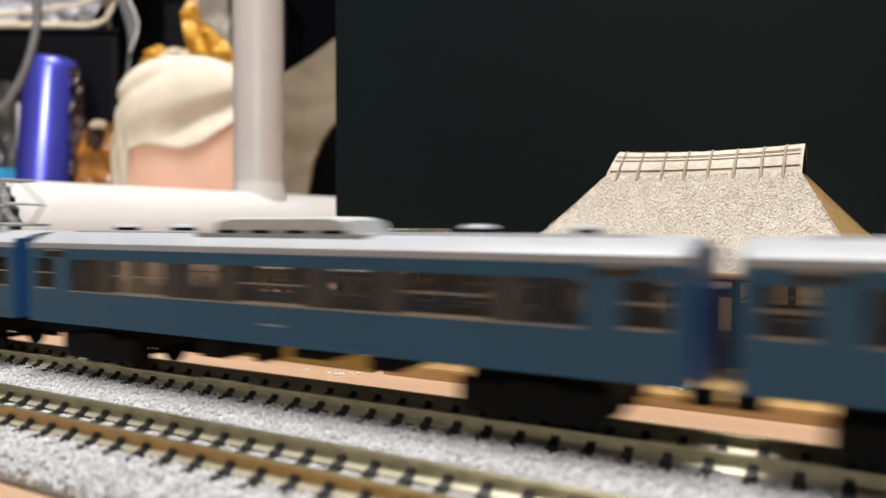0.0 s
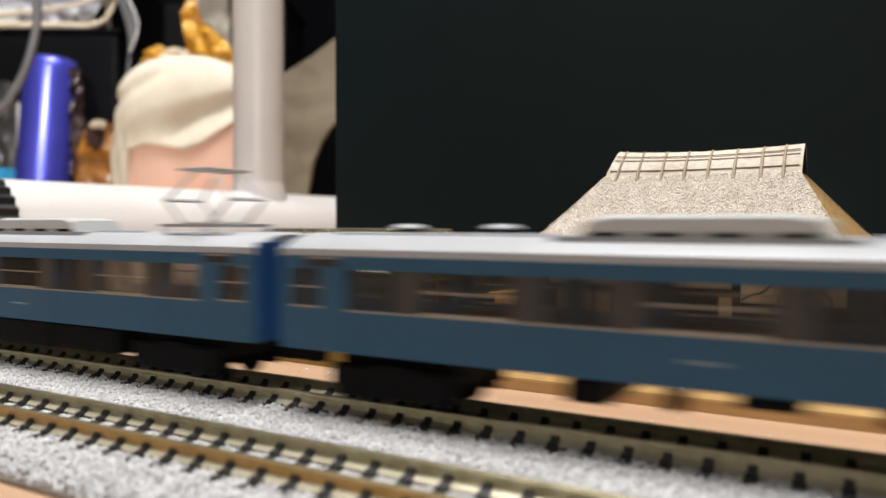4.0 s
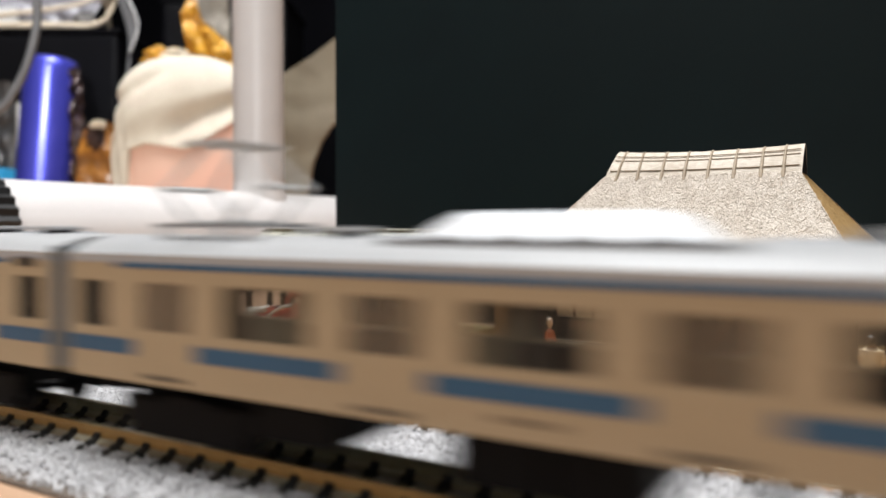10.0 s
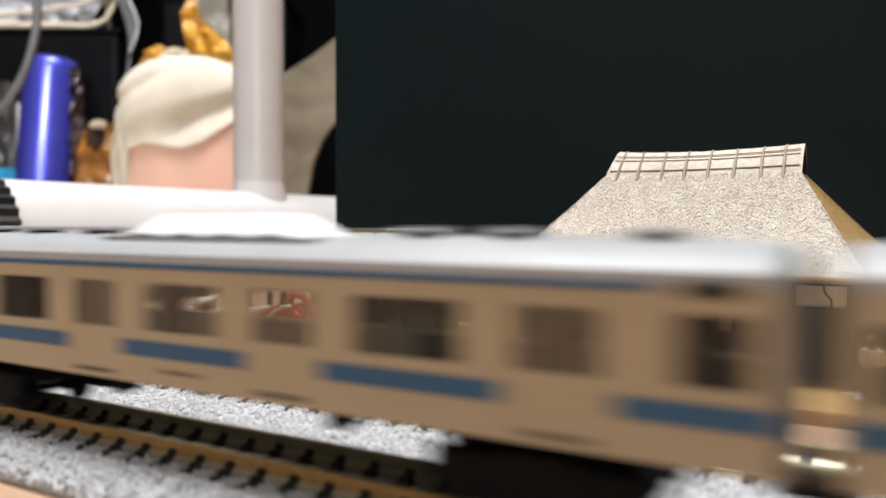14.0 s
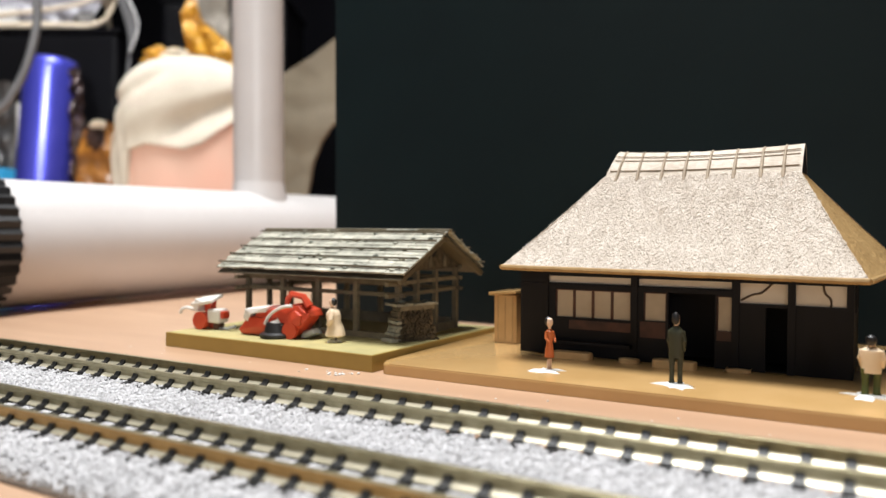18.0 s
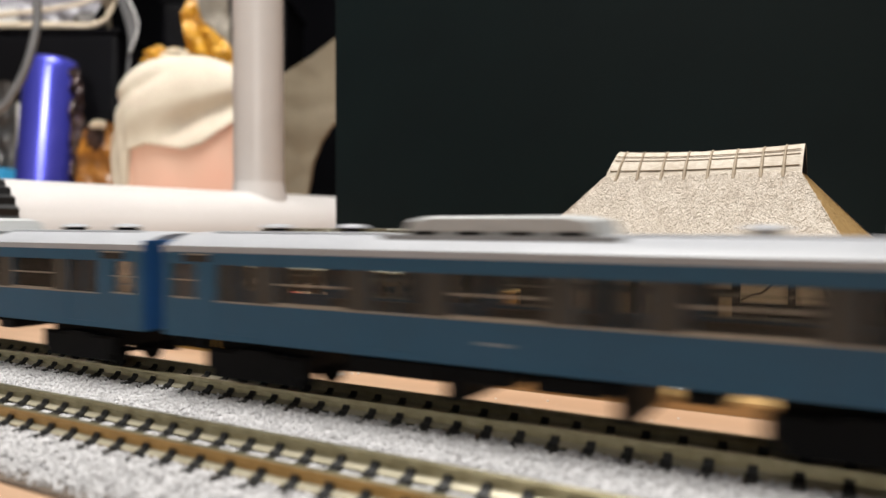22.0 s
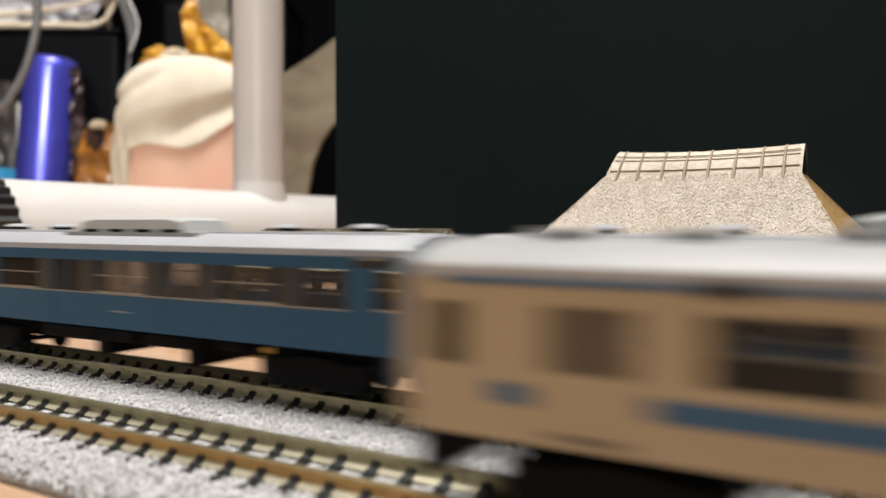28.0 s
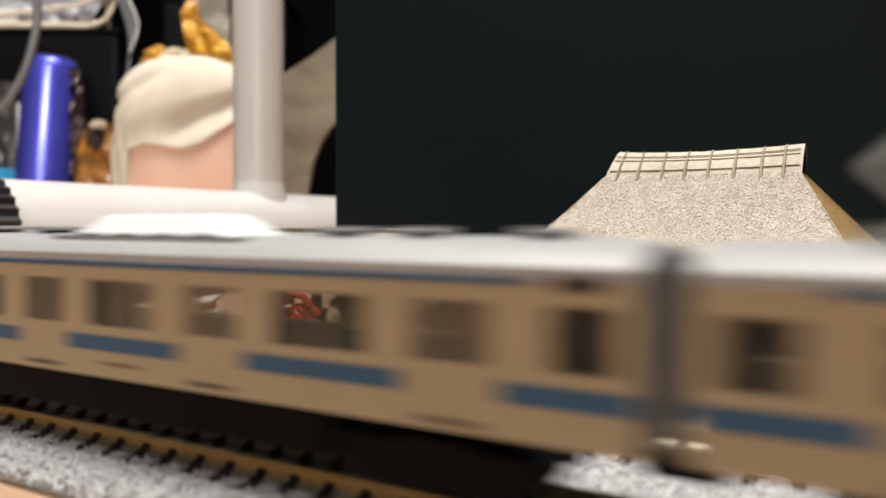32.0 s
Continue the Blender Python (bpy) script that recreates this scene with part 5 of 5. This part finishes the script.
# ---- painted miniature figures: one mesh each ----
def figure(label, at, rz, coat, legs, hair, skirt=False, tall=12.2, stoop=0.0, broad=1.0, robe=False):
    bm = B()
    k = tall / 12.2
    if skirt:
        for x in (-0.35, 0.35):
            lathe(bm, ((0.3, 0), (0.32, 2.4)), 8, (x, 0), 1)
        if robe:
            lathe(bm, ((2.7, 1.5), (3.1, 1.9), (2.5, 4.0), (2.1, 5.6), (2.25, 7.2), (1.9, 8.6), (0.7, 9.7)), 18, (0, 0), 0, 1, 0.95, 0.16, 5)
            for sgn in (-1, 1):
                chain(bm, ((sgn * 1.5, 0, 8.6), (sgn * 2.5, -0.3, 6.6), (sgn * 2.0, -1.3, 5.0)), [0.8, 0.85, 0.75], 8, 0)
        else:
            lathe(bm, ((1.4, 2.9), (1.25, 4.4), (0.9, 6.4), (1.15, 8.0), (1.1, 9.0), (0.45, 9.6)), 14, (0, 0), 0, 0.85, 0.8, 0.08, 2)
            for sgn in (-1, 1):
                chain(bm, ((sgn * 0.95, 0, 9.0), (sgn * 1.25, -0.2, 7.4), (sgn * 0.9, -1.0, 6.6)), [0.38, 0.36, 0.3], 7, 0)
    else:
        for x in (-0.85, 0.85):
            lathe(bm, ((0.7, 0), (0.6, 0.6), (0.55, 2.4), (0.8, 5.4)), 10, (x, 0.35 * x), 1, 1, 0.95)
        lathe(bm, ((1.6, 4.5), (1.65, 5.4), (1.5, 6.4), (1.8, 8.4), (1.65, 9.2), (0.6, 10.0)), 18, (0, 0), 0, 1, 0.72, 0.10, 4)
        for sgn in (-1, 1):
            chain(bm, ((sgn * 1.4, 0, 9.1), (sgn * 1.78, -0.1, 7.4), (sgn * 1.5, -0.5, 5.9), (sgn * 0.9, -0.9, 5.9)), [0.6, 0.58, 0.5, 0.42], 8, 0)
    lathe(bm, ((0.35, 9.4), (0.4, 10.0), (0.78, 10.6), (0.85, 11.3), (0.7, 11.9), (0.25, 12.2)), 12, (0, 0), 2, 0.92, 1.0)
    lathe(bm, ((0.5, 10.3), (0.9, 10.8), (1.0, 11.3), (0.88, 11.95), (0.3, 12.4)), 12, (0, 0.48), 3, 0.95, 0.86)
    for v in bm.verts:
        wide = broad if v.co.z < 9.45 else min(broad, 1.15)
        v.co = Vector((v.co.x * k * wide, v.co.y * k * wide, v.co.z * k))
    if stoop:
        bmesh.ops.transform(bm, matrix=Matrix.Rotation(radians(stoop), 4, "X"), verts=[v for v in bm.verts if v.co.z > 4 * k])
    ob = new("figurine", mesh_of("figurine", bm, [coat, legs, M_skin, hair], True))
    ob.matrix_world = pose(at[0] * MM, at[1] * MM, at[2] * MM, 0, 0, rz)
    tagged(ob, label, "figurine", "miniature figures")
    return ob


def glue_patch(at, r, seed):
    bm = B()
    rnd = random.Random(seed)
    n = 22
    rim = [r * rnd.choice((0.5, 0.7, 0.9, 1.35)) * rnd.uniform(0.85, 1.15) for _ in range(n)]
    top = bm.verts.new((0, 0, 0.42))
    a = [bm.verts.new((rim[i] * 0.7 * math.cos(2 * math.pi * i / n), rim[i] * 0.55 * math.sin(2 * math.pi * i / n), 0.25 + rnd.uniform(0, 0.2))) for i in range(n)]
    b = [bm.verts.new((rim[i] * math.cos(2 * math.pi * i / n), rim[i] * 0.8 * math.sin(2 * math.pi * i / n), 0)) for i in range(n)]
    for i in range(n):
        j = (i + 1) % n
        bm.faces.new((top, a[i], a[j]))
        bm.faces.new((a[i], b[i], b[j], a[j]))
    tagged(part("glue_patch", bm, M_glue, at=at), "torn white adhesive patch under a figure", "adhesive")


def make_figures():
    figure("miniature figure in an orange dress", (-58.8, 146.2, 2.75), 60, M_orange, M_skin, M_hair, True, 10.6)
    figure("miniature figure in a dark olive suit", (-33.0, 145.0, 2.75), 172, M_olive, M_olive, M_hair, False, 13.2, 0, 0.76)
    figure("miniature figure in a cream shirt and green trousers", (-1.2, 152.6, 2.75), 168, M_cream, M_green, M_hair, False, 10.4, 0, 1.18)
    figure("stooping miniature figure in a cream coat", (-114.6, 147.0, 4.0), -60, M_cream, M_hair, M_hair, True, 10.4, 5, 1.0, True)
    for at, r, s in (((-59.2, 145.8, 2.42), 2.9, 1), ((-32.9, 144.4, 2.42), 3.2, 2), ((-1.6, 152.2, 2.42), 3.4, 3), ((-115.0, 146.6, 3.97), 1.8, 4)):
        glue_patch(at, r, s)


# ---- what stands behind ----
def make_background():
    b = thing("backdrop_board", "matt dark green board standing behind the models", "board", (0, 0, 0))
    part("panel", box(B(), -174.5, 250, 224, 230, 0, 297, 0.4), M_board, b)
    r = thing("pipe_stand", "white pipe stand with a ribbed black rubber foot", "pipe stand", (-287.0, 0, 0))
    bm = B()
    tube(bm, (0, 157, 25.0), (0, 440, 25.0), 24.4, seg=64)
    part("foot_pipe", bm, M_pipe, r, "thick white horizontal pipe", smooth=True)
    tube(bm := B(), (0, 303, 40), (0, 303, 900), 13.1, seg=48)
    part("post", bm, M_pipe, r, "white upright pipe", smooth=True)
    bm = lathe(B(), ((15.2, 43), (14.6, 47), (13.8, 50.5), (13.15, 55)), 40, (0, 303))
    part("weld_collar", bm, M_pipe, r, smooth=True)
    bm = B()
    prof = [(25.2 + (1.3 if (k % 2) else 0.0)) for k in range(72)]
    for y0, y1 in ((131, 158.5),):
        ra = [bm.verts.new((prof[k] * math.cos(2 * math.pi * k / 72), y0, 26.6 + prof[k] * math.sin(2 * math.pi * k / 72))) for k in range(72)]
        rb = [bm.verts.new((prof[k] * math.cos(2 * math.pi * k / 72), y1, 26.6 + prof[k] * math.sin(2 * math.pi * k / 72))) for k in range(72)]
        for k in range(72):
            j = (k + 1) % 72
            bm.faces.new((ra[k], ra[j], rb[j], rb[k]))
        bm.faces.new(list(reversed(ra)))
        bm.faces.new(rb)
    part("rubber_foot", bm, M_rubber, r, "ribbed black rubber end cap")
    c = thing("spray_can", "metallic blue cylindrical can leaning a little", "can", (-755, 489, 2.2))
    c.matrix_world = pose(-767 * MM, 482 * MM, 2.6 * MM, 0, 0, 29.9) @ pose(0, 0, 0, 0, 5, 0)
    part("can_body", lathe(B(), ((23, 0), (26.4, 1.5), (26.6, 100), (26.4, 191), (25.6, 197), (24.4, 199.5)), 64), M_can, c, smooth=True)
    part("can_shoulder", lathe(B(), ((24.4, 199.5), (22.5, 202), (16, 204), (8, 205)), 64), M_can, c, "rounded shoulder of the can", smooth=True)
    # cream cloth bag with a pinkish pouch at its front
    bag = thing("cloth_bag", "rumpled cream cloth bag with a pinkish pouch", "bag", (-478, 429, 0), rz=29.9)
    hem_x, hem_z = (-42, -35, -20, 7, 20, 45, 52, 55), (0, 88, 93, 89, 93, 113, 116, 0)

    def bag_skin(off, covering):
        bm = B()
        n, m = 128, 40
        cols = []
        for i in range(n):
            a = 2 * math.pi * i / n
            ca, sa = math.cos(a), math.sin(a)
            rr = 1 / (abs(ca) ** 2.8 + abs(sa) ** 2.8) ** (1 / 2.8)
            fx = 55 * rr * ca
            low = float(np.interp(fx, hem_x, hem_z)) if covering and sa < 0 else 0.0
            col = []
            for j in range(m + 1):
                z = low + (163 - low) * (1 - (1 - j / m) ** 1.5)
                top = max(0.0, (z - 112) / 51)
                k = math.sqrt(max(0.0, 1 - 0.86 * top ** 3.0))
                p = Vector((ca * 1.3, sa * 1.3, z * 0.014))
                fold = off + 2.5 * noise.noise(p * 1.4 + Vector((3, 0, 0)))
                swag = 108 + 0.42 * (fx - 7)
                fold -= 7.5 * math.exp(-((z - swag) / 9) ** 2) * max(0.0, min(1.0, (fx + 14) / 22))
                valley = 124 + 0.52 * (fx + 54)
                fold -= 3.6 * math.exp(-((z - valley) / 6) ** 2) * max(0.0, min(1.0, (-2 - fx) / 20))
                fold += 3.0 * math.exp(-((z - valley + 24) / 14) ** 2) * math.exp(-((fx + 20) / 22) ** 2)
                fold += 2.2 * math.sin((fx + 0.16 * (z - 60)) * 0.62) * math.exp(-((fx + 52) / 15) ** 2) * max(0.0, min(1.0, (125 - z) / 30))
                if covering:
                    fold += 0.8 * math.exp(-((z - low) / 5) ** 2)
                col.append(bm.verts.new(((55 * rr * k + fold) * ca, (40 * rr * k + fold) * sa, z)))
            if covering:
                col.insert(0, bm.verts.new((col[0].co.x - 3 * ca, col[0].co.y - 3 * sa, low - 0.5)))
            cols.append(col)
        for i in range(n):
            a, b_ = cols[i], cols[(i + 1) % n]
            for j in range(len(a) - 1):
                bm.faces.new((a[j], b_[j], b_[j + 1], a[j + 1]))
        bm.faces.new([c[-1] for c in cols])
        return bm

    part("cloth", bag_skin(1.4, True), M_cloth, bag, smooth=True)
    part("pink_pouch", bag_skin(-1.4, False), M_pink, bag, "soft pinkish pouch under the cloth hem", smooth=True)
    def sheet(rows, thick, amp, size, seed, nu=26, nv=46):
        """A crumpled upright sheet between the left and right edges of rows (height, left, right)."""
        bm = B()
        zs, ls, rs = zip(*sorted(rows))
        front, back = [], []
        for j in range(nv + 1):
            z = zs[0] + (zs[-1] - zs[0]) * j / nv
            xl, xr = float(np.interp(z, zs, ls)), float(np.interp(z, zs, rs))
            f_row, b_row = [], []
            for i in range(nu + 1):
                x = xl + (xr - xl) * i / nu
                p = Vector((x / size + seed * 3.1, z / size, seed))
                d = amp * (abs(noise.noise(p)) * 1.6 + 0.6 * abs(noise.noise(p * 2.3)) - 0.5)
                wob = 0.25 * amp * noise.noise((z / size * 2, seed, i / nu))
                f_row.append(bm.verts.new((x + wob, -thick / 2 - d, z)))
                b_row.append(bm.verts.new((x + wob, thick / 2 - d, z)))
            front.append(f_row)
            back.append(b_row)
        for j in range(nv):
            for i in range(nu):
                bm.faces.new((front[j][i], front[j][i + 1], front[j + 1][i + 1], front[j + 1][i]))
                bm.faces.new((back[j][i + 1], back[j][i], back[j + 1][i], back[j + 1][i + 1]))
            bm.faces.new((back[j][0], front[j][0], front[j + 1][0], back[j + 1][0]))
            bm.faces.new((front[j][nu], back[j][nu], back[j + 1][nu], front[j + 1][nu]))
        for i in range(nu):
            bm.faces.new((back[0][i], back[0][i + 1], front[0][i + 1], front[0][i]))
            bm.faces.new((front[nv][i], front[nv][i + 1], back[nv][i + 1], back[nv][i]))
        return bm

    def placed(ob, x, y, label, category):
        ob.matrix_world = pose(x * MM, y * MM, 0, 0, 0, 29.9)
        return tagged(ob, label, category)

    placed(part("draped_cloth", sheet(((187, 24, 50), (171, 2.4, 50), (158, -19, 50), (150, -32, 50), (122, -32, 42), (119, -32, 24), (103, -32, 12), (86, -32, 5), (74, -32, 3), (58, -32, 0.5), (0, -32, 0.5)), 10, 3.5, 75, 3, 34, 70), M_tancloth, smooth=True), -417, 498, "tan cloth draped behind the pipe", "cloth")
    placed(part("wrapping_paper", sheet(((256, -15, -9), (223, -17.7, -8.6), (206, -22, -4.3), (201, -20.6, 1), (192, -17.2, 11), (183, -17, 22), (170, -17, 24), (0, -19, 24)), 1.2, 9, 17, 1), M_amber), -498, 464, "crumpled amber wrapping paper sticking up", "paper")
    placed(part("grey_cloth", sheet(((262, -11, 15), (223, -11, 14), (195, -8, 16), (176, -4, 18), (0, -4, 18)), 5, 5, 30, 5), M_greycloth, smooth=True), -505, 477, "grey-beige cloth strip standing upright", "cloth")
    placed(part("speckled_cloth", sheet(((262, 8, 34), (210, 9, 34), (0, 9, 34)), 4, 4, 22, 6), M_speckle, smooth=True), -512, 488, "dark speckled cloth standing upright", "cloth")
    placed(part("amber_bag", sheet(((133, -8, 9), (124, -16, 13), (105, -21, 16), (70, -23, 19), (0, -23, 19)), 14, 6, 24, 2), M_amberdark, smooth=True), -671, 489, "crumpled amber-brown film bag standing upright", "bag")
    placed(part("foil_wrapper", sheet(((196, -8, 0), (170, -9, 5), (120, -9, 6), (80, -8, 7), (0, -12, 9)), 2, 10, 13, 4), M_foil), -722, 499, "dark crumpled foil wrapper beside the can", "wrapper")
    placed(part("plastic_sleeve", sheet(((186, -44, -4), (150, -46, 2), (60, -50, 3), (0, -52, 3)), 1.5, 8, 30, 8), M_sleeve, smooth=True), -810, 486, "smoky plastic sleeve standing behind the can", "sleeve")
    placed(part("sleeve_edge", chain(B(), [(3.5 + 0.02 * z, -7, z) for z in range(2, 172, 10)], 1.4, 8), M_pale, smooth=True), -810, 486, "pale stiff strip standing beside the can", "strip")
    # the last lump, in cream, stands in for a white highlight on the film bag
    for place, s, seed, m_, lab in (((-515, 433, 168.7), (16, 12, 8), 2, M_amber, "small crumpled amber wrapper on the bag"), ((-499, 432, 168), (10, 9, 6), 5, M_cordbeige, "small crumpled cream wrapper on the bag"),
                                    ((-668, 479, 118), (10, 5, 11), 3, M_foil, "dark crumpled wrapper on the film bag"), ((-662, 479, 129), (8, 5, 4), 7, M_cordbeige, "cream lump standing in for the film bag's highlight")):
        bm = B()
        bmesh.ops.create_icosphere(bm, subdivisions=4, radius=1.0)
        for v in bm.verts:
            d = v.co.copy()
            k = 1 + 0.5 * noise.noise(d * 2.2 + Vector((seed * 7, 0, 0))) + 0.5 * abs(noise.noise(d * 4.5 + Vector((0, seed * 5, 0))))
            v.co = Vector((d.x * s[0], d.y * s[1], d.z * s[2])) * k
        tagged(part("crumpled_paper", bm, m_, at=place), lab, "paper")
    # black vinyl-covered storage box with pale clutter and cords on it
    sb = thing("storage_box", "black vinyl storage box in the shade", "box", (-819, 510, 0), rz=29.9)
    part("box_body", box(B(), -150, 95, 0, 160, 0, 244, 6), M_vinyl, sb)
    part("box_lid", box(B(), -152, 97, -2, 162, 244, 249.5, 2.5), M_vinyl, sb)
    # added black box that fills the background darkness and carries the paper sheet
    tb = thing("tall_box", "tall black box added to fill the dark background", "box", (-735, 640, 0), rz=29.9)
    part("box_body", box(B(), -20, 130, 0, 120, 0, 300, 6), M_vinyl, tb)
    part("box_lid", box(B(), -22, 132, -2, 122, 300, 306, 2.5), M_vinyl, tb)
    ob = placed(part("paper_sheet", sheet(((312, 24, 74), (290, 26, 70), (280, 36, 68), (271, 50, 62)), 1.0, 4, 30, 9), M_paper, smooth=True), -735, 640, "white sheet of paper hanging over the tall box edge", "paper")
    ob.location += Vector((0.5, -0.87, 0)) * 6 * MM
    placed(part("plastic_pouch", sheet(((250, -62, 40), (262, -62, 52), (272, -62, 62), (300, -60, 70)), 1.5, 7, 26, 10), M_lavender, smooth=True), -819 - 12, 510 + 21, "pale plastic film pouch on the black box", "pouch")
    placed(part("white_case", box(B(), -70, -22, 10, 18, 249.5, 276, 4), M_pale, smooth=True), -819, 510, "white plastic case on the black box", "case")
    bm = B()
    bmesh.ops.create_icosphere(bm, subdivisions=3, radius=1.0)
    for v in bm.verts:
        v.co = Vector((v.co.x * 13, v.co.y * 6, v.co.z * 10)) * (1 + 0.4 * noise.noise(v.co * 1.6)) + Vector((54, 14, 261))
    placed(part("dark_pad", bm, M_speckle, smooth=True), -819, 510, "dark crumpled pad beside the pouch", "pad")

    def cord(pts, radii, m_, label):
        path = spline(pts, 8)
        r = [float(np.interp(k / (len(path) - 1), [q / (len(radii) - 1) for q in range(len(radii))], radii)) for k in range(len(path))]
        placed(part("cord", chain(B(), path, r, 10), m_, smooth=True), -819, 510, label, "cord")

    cord(((-74, 4, 253), (-35, 4, 252.7), (0, 4, 253.3), (40, 4, 253.2), (59, 4, 252.8), (77, 6, 259), (87, 8, 275), (90, 14, 292), (80, 34, 302), (60, 60, 290), (50, 90, 252)), (4.4, 4.4, 3.9, 3.4, 2.4, 2.0, 2.0, 2.0), M_cordbeige, "beige cord looping over the black box")
    cord(((-58, 2, 262), (-20, 2, 266), (10, 4, 270), (45, 8, 277), (70, 20, 288), (60, 60, 268), (40, 90, 252)), (2.6, 2.6, 2.4, 2.0), M_cordbeige, "thin beige cord lying over the pouch")
    st = thing("strap", "stiff grey strap arching over the box edge", "strap", (-819, 510, 0), rz=29.9)
    part("band", sheet(((306, 84, 92), (282, 96, 107), (260, 103, 117.5), (246, 107, 118), (235, 108, 115), (222, 107, 110), (170, 102, 106)), 1.6, 2, 20, 11), M_cable, st, smooth=True)
    part("rim", chain(B(), spline(((93, -3, 305), (108, -3, 282), (118, -3, 259), (118.6, -3, 246), (115, -3, 235), (110, -3, 223)), 6), 1.3, 8), M_pale, st, "pale rim of the strap", smooth=True)
    ob = part("cable", chain(B(), spline(((-760, 200, 3), (-680, 255, 40), (-600, 304, 92), (-564.6, 324.5, 115), (-553.9, 331, 129.5), (-545.2, 337, 152.5), (-540.4, 341, 182), (-540.6, 342, 224), (-560, 360, 262), (-640, 420, 268)), 8), 3.0, 10), M_cable, smooth=True)
    tagged(ob, "thick grey cable arching over the table", "cable")
    tagged(part("cyan_box", box(B(), -850, -808, 466, 490, 0, 92, 1), M_cyan), "small cyan cardboard box standing by the can", "box")



def make_crumbs():
    rnd = random.Random(9)
    bm = B()
    spots = [(-101.5 + rnd.gauss(0, 4), 131.5 + rnd.gauss(0, 2.0), rnd.uniform(0.12, 0.42)) for _ in range(22)] + [(rnd.uniform(-210, 10), rnd.uniform(117, 134), rnd.uniform(0.08, 0.22)) for _ in range(50)]
    for x, y, r in spots:
        bmesh.ops.create_icosphere(bm, subdivisions=1, radius=r, matrix=Matrix.Translation((x, y, r * 0.5)) @ Matrix.Rotation(rnd.uniform(0, 3), 4, "Z") @ Matrix.Diagonal((1.5, 0.8, 0.6, 1)))
    tagged(part("crumbs", bm, M_glue), "scattered white plastic crumbs on the table", "crumbs", kind="stuff")


make_room()
make_house()
make_outhouse()
make_shed()
make_woodpile()
make_tractor()
make_figures()
make_crumbs()
make_background()
make_trains()
make_ballast()
make_track(YN, RN, 0.62, ((-4.51, M_rust, "rusty brown rail"), (4.51, M_nickel, "dull nickel rail")), "oval of model track with black sleepers in white ballast")
make_track(YF, RN + YF - YN, 0.12, ((-4.51, M_nickel, "dull nickel rail"), (4.51, M_nickel, "dull nickel rail")), "oval of model track with black sleepers on the table")
motions()
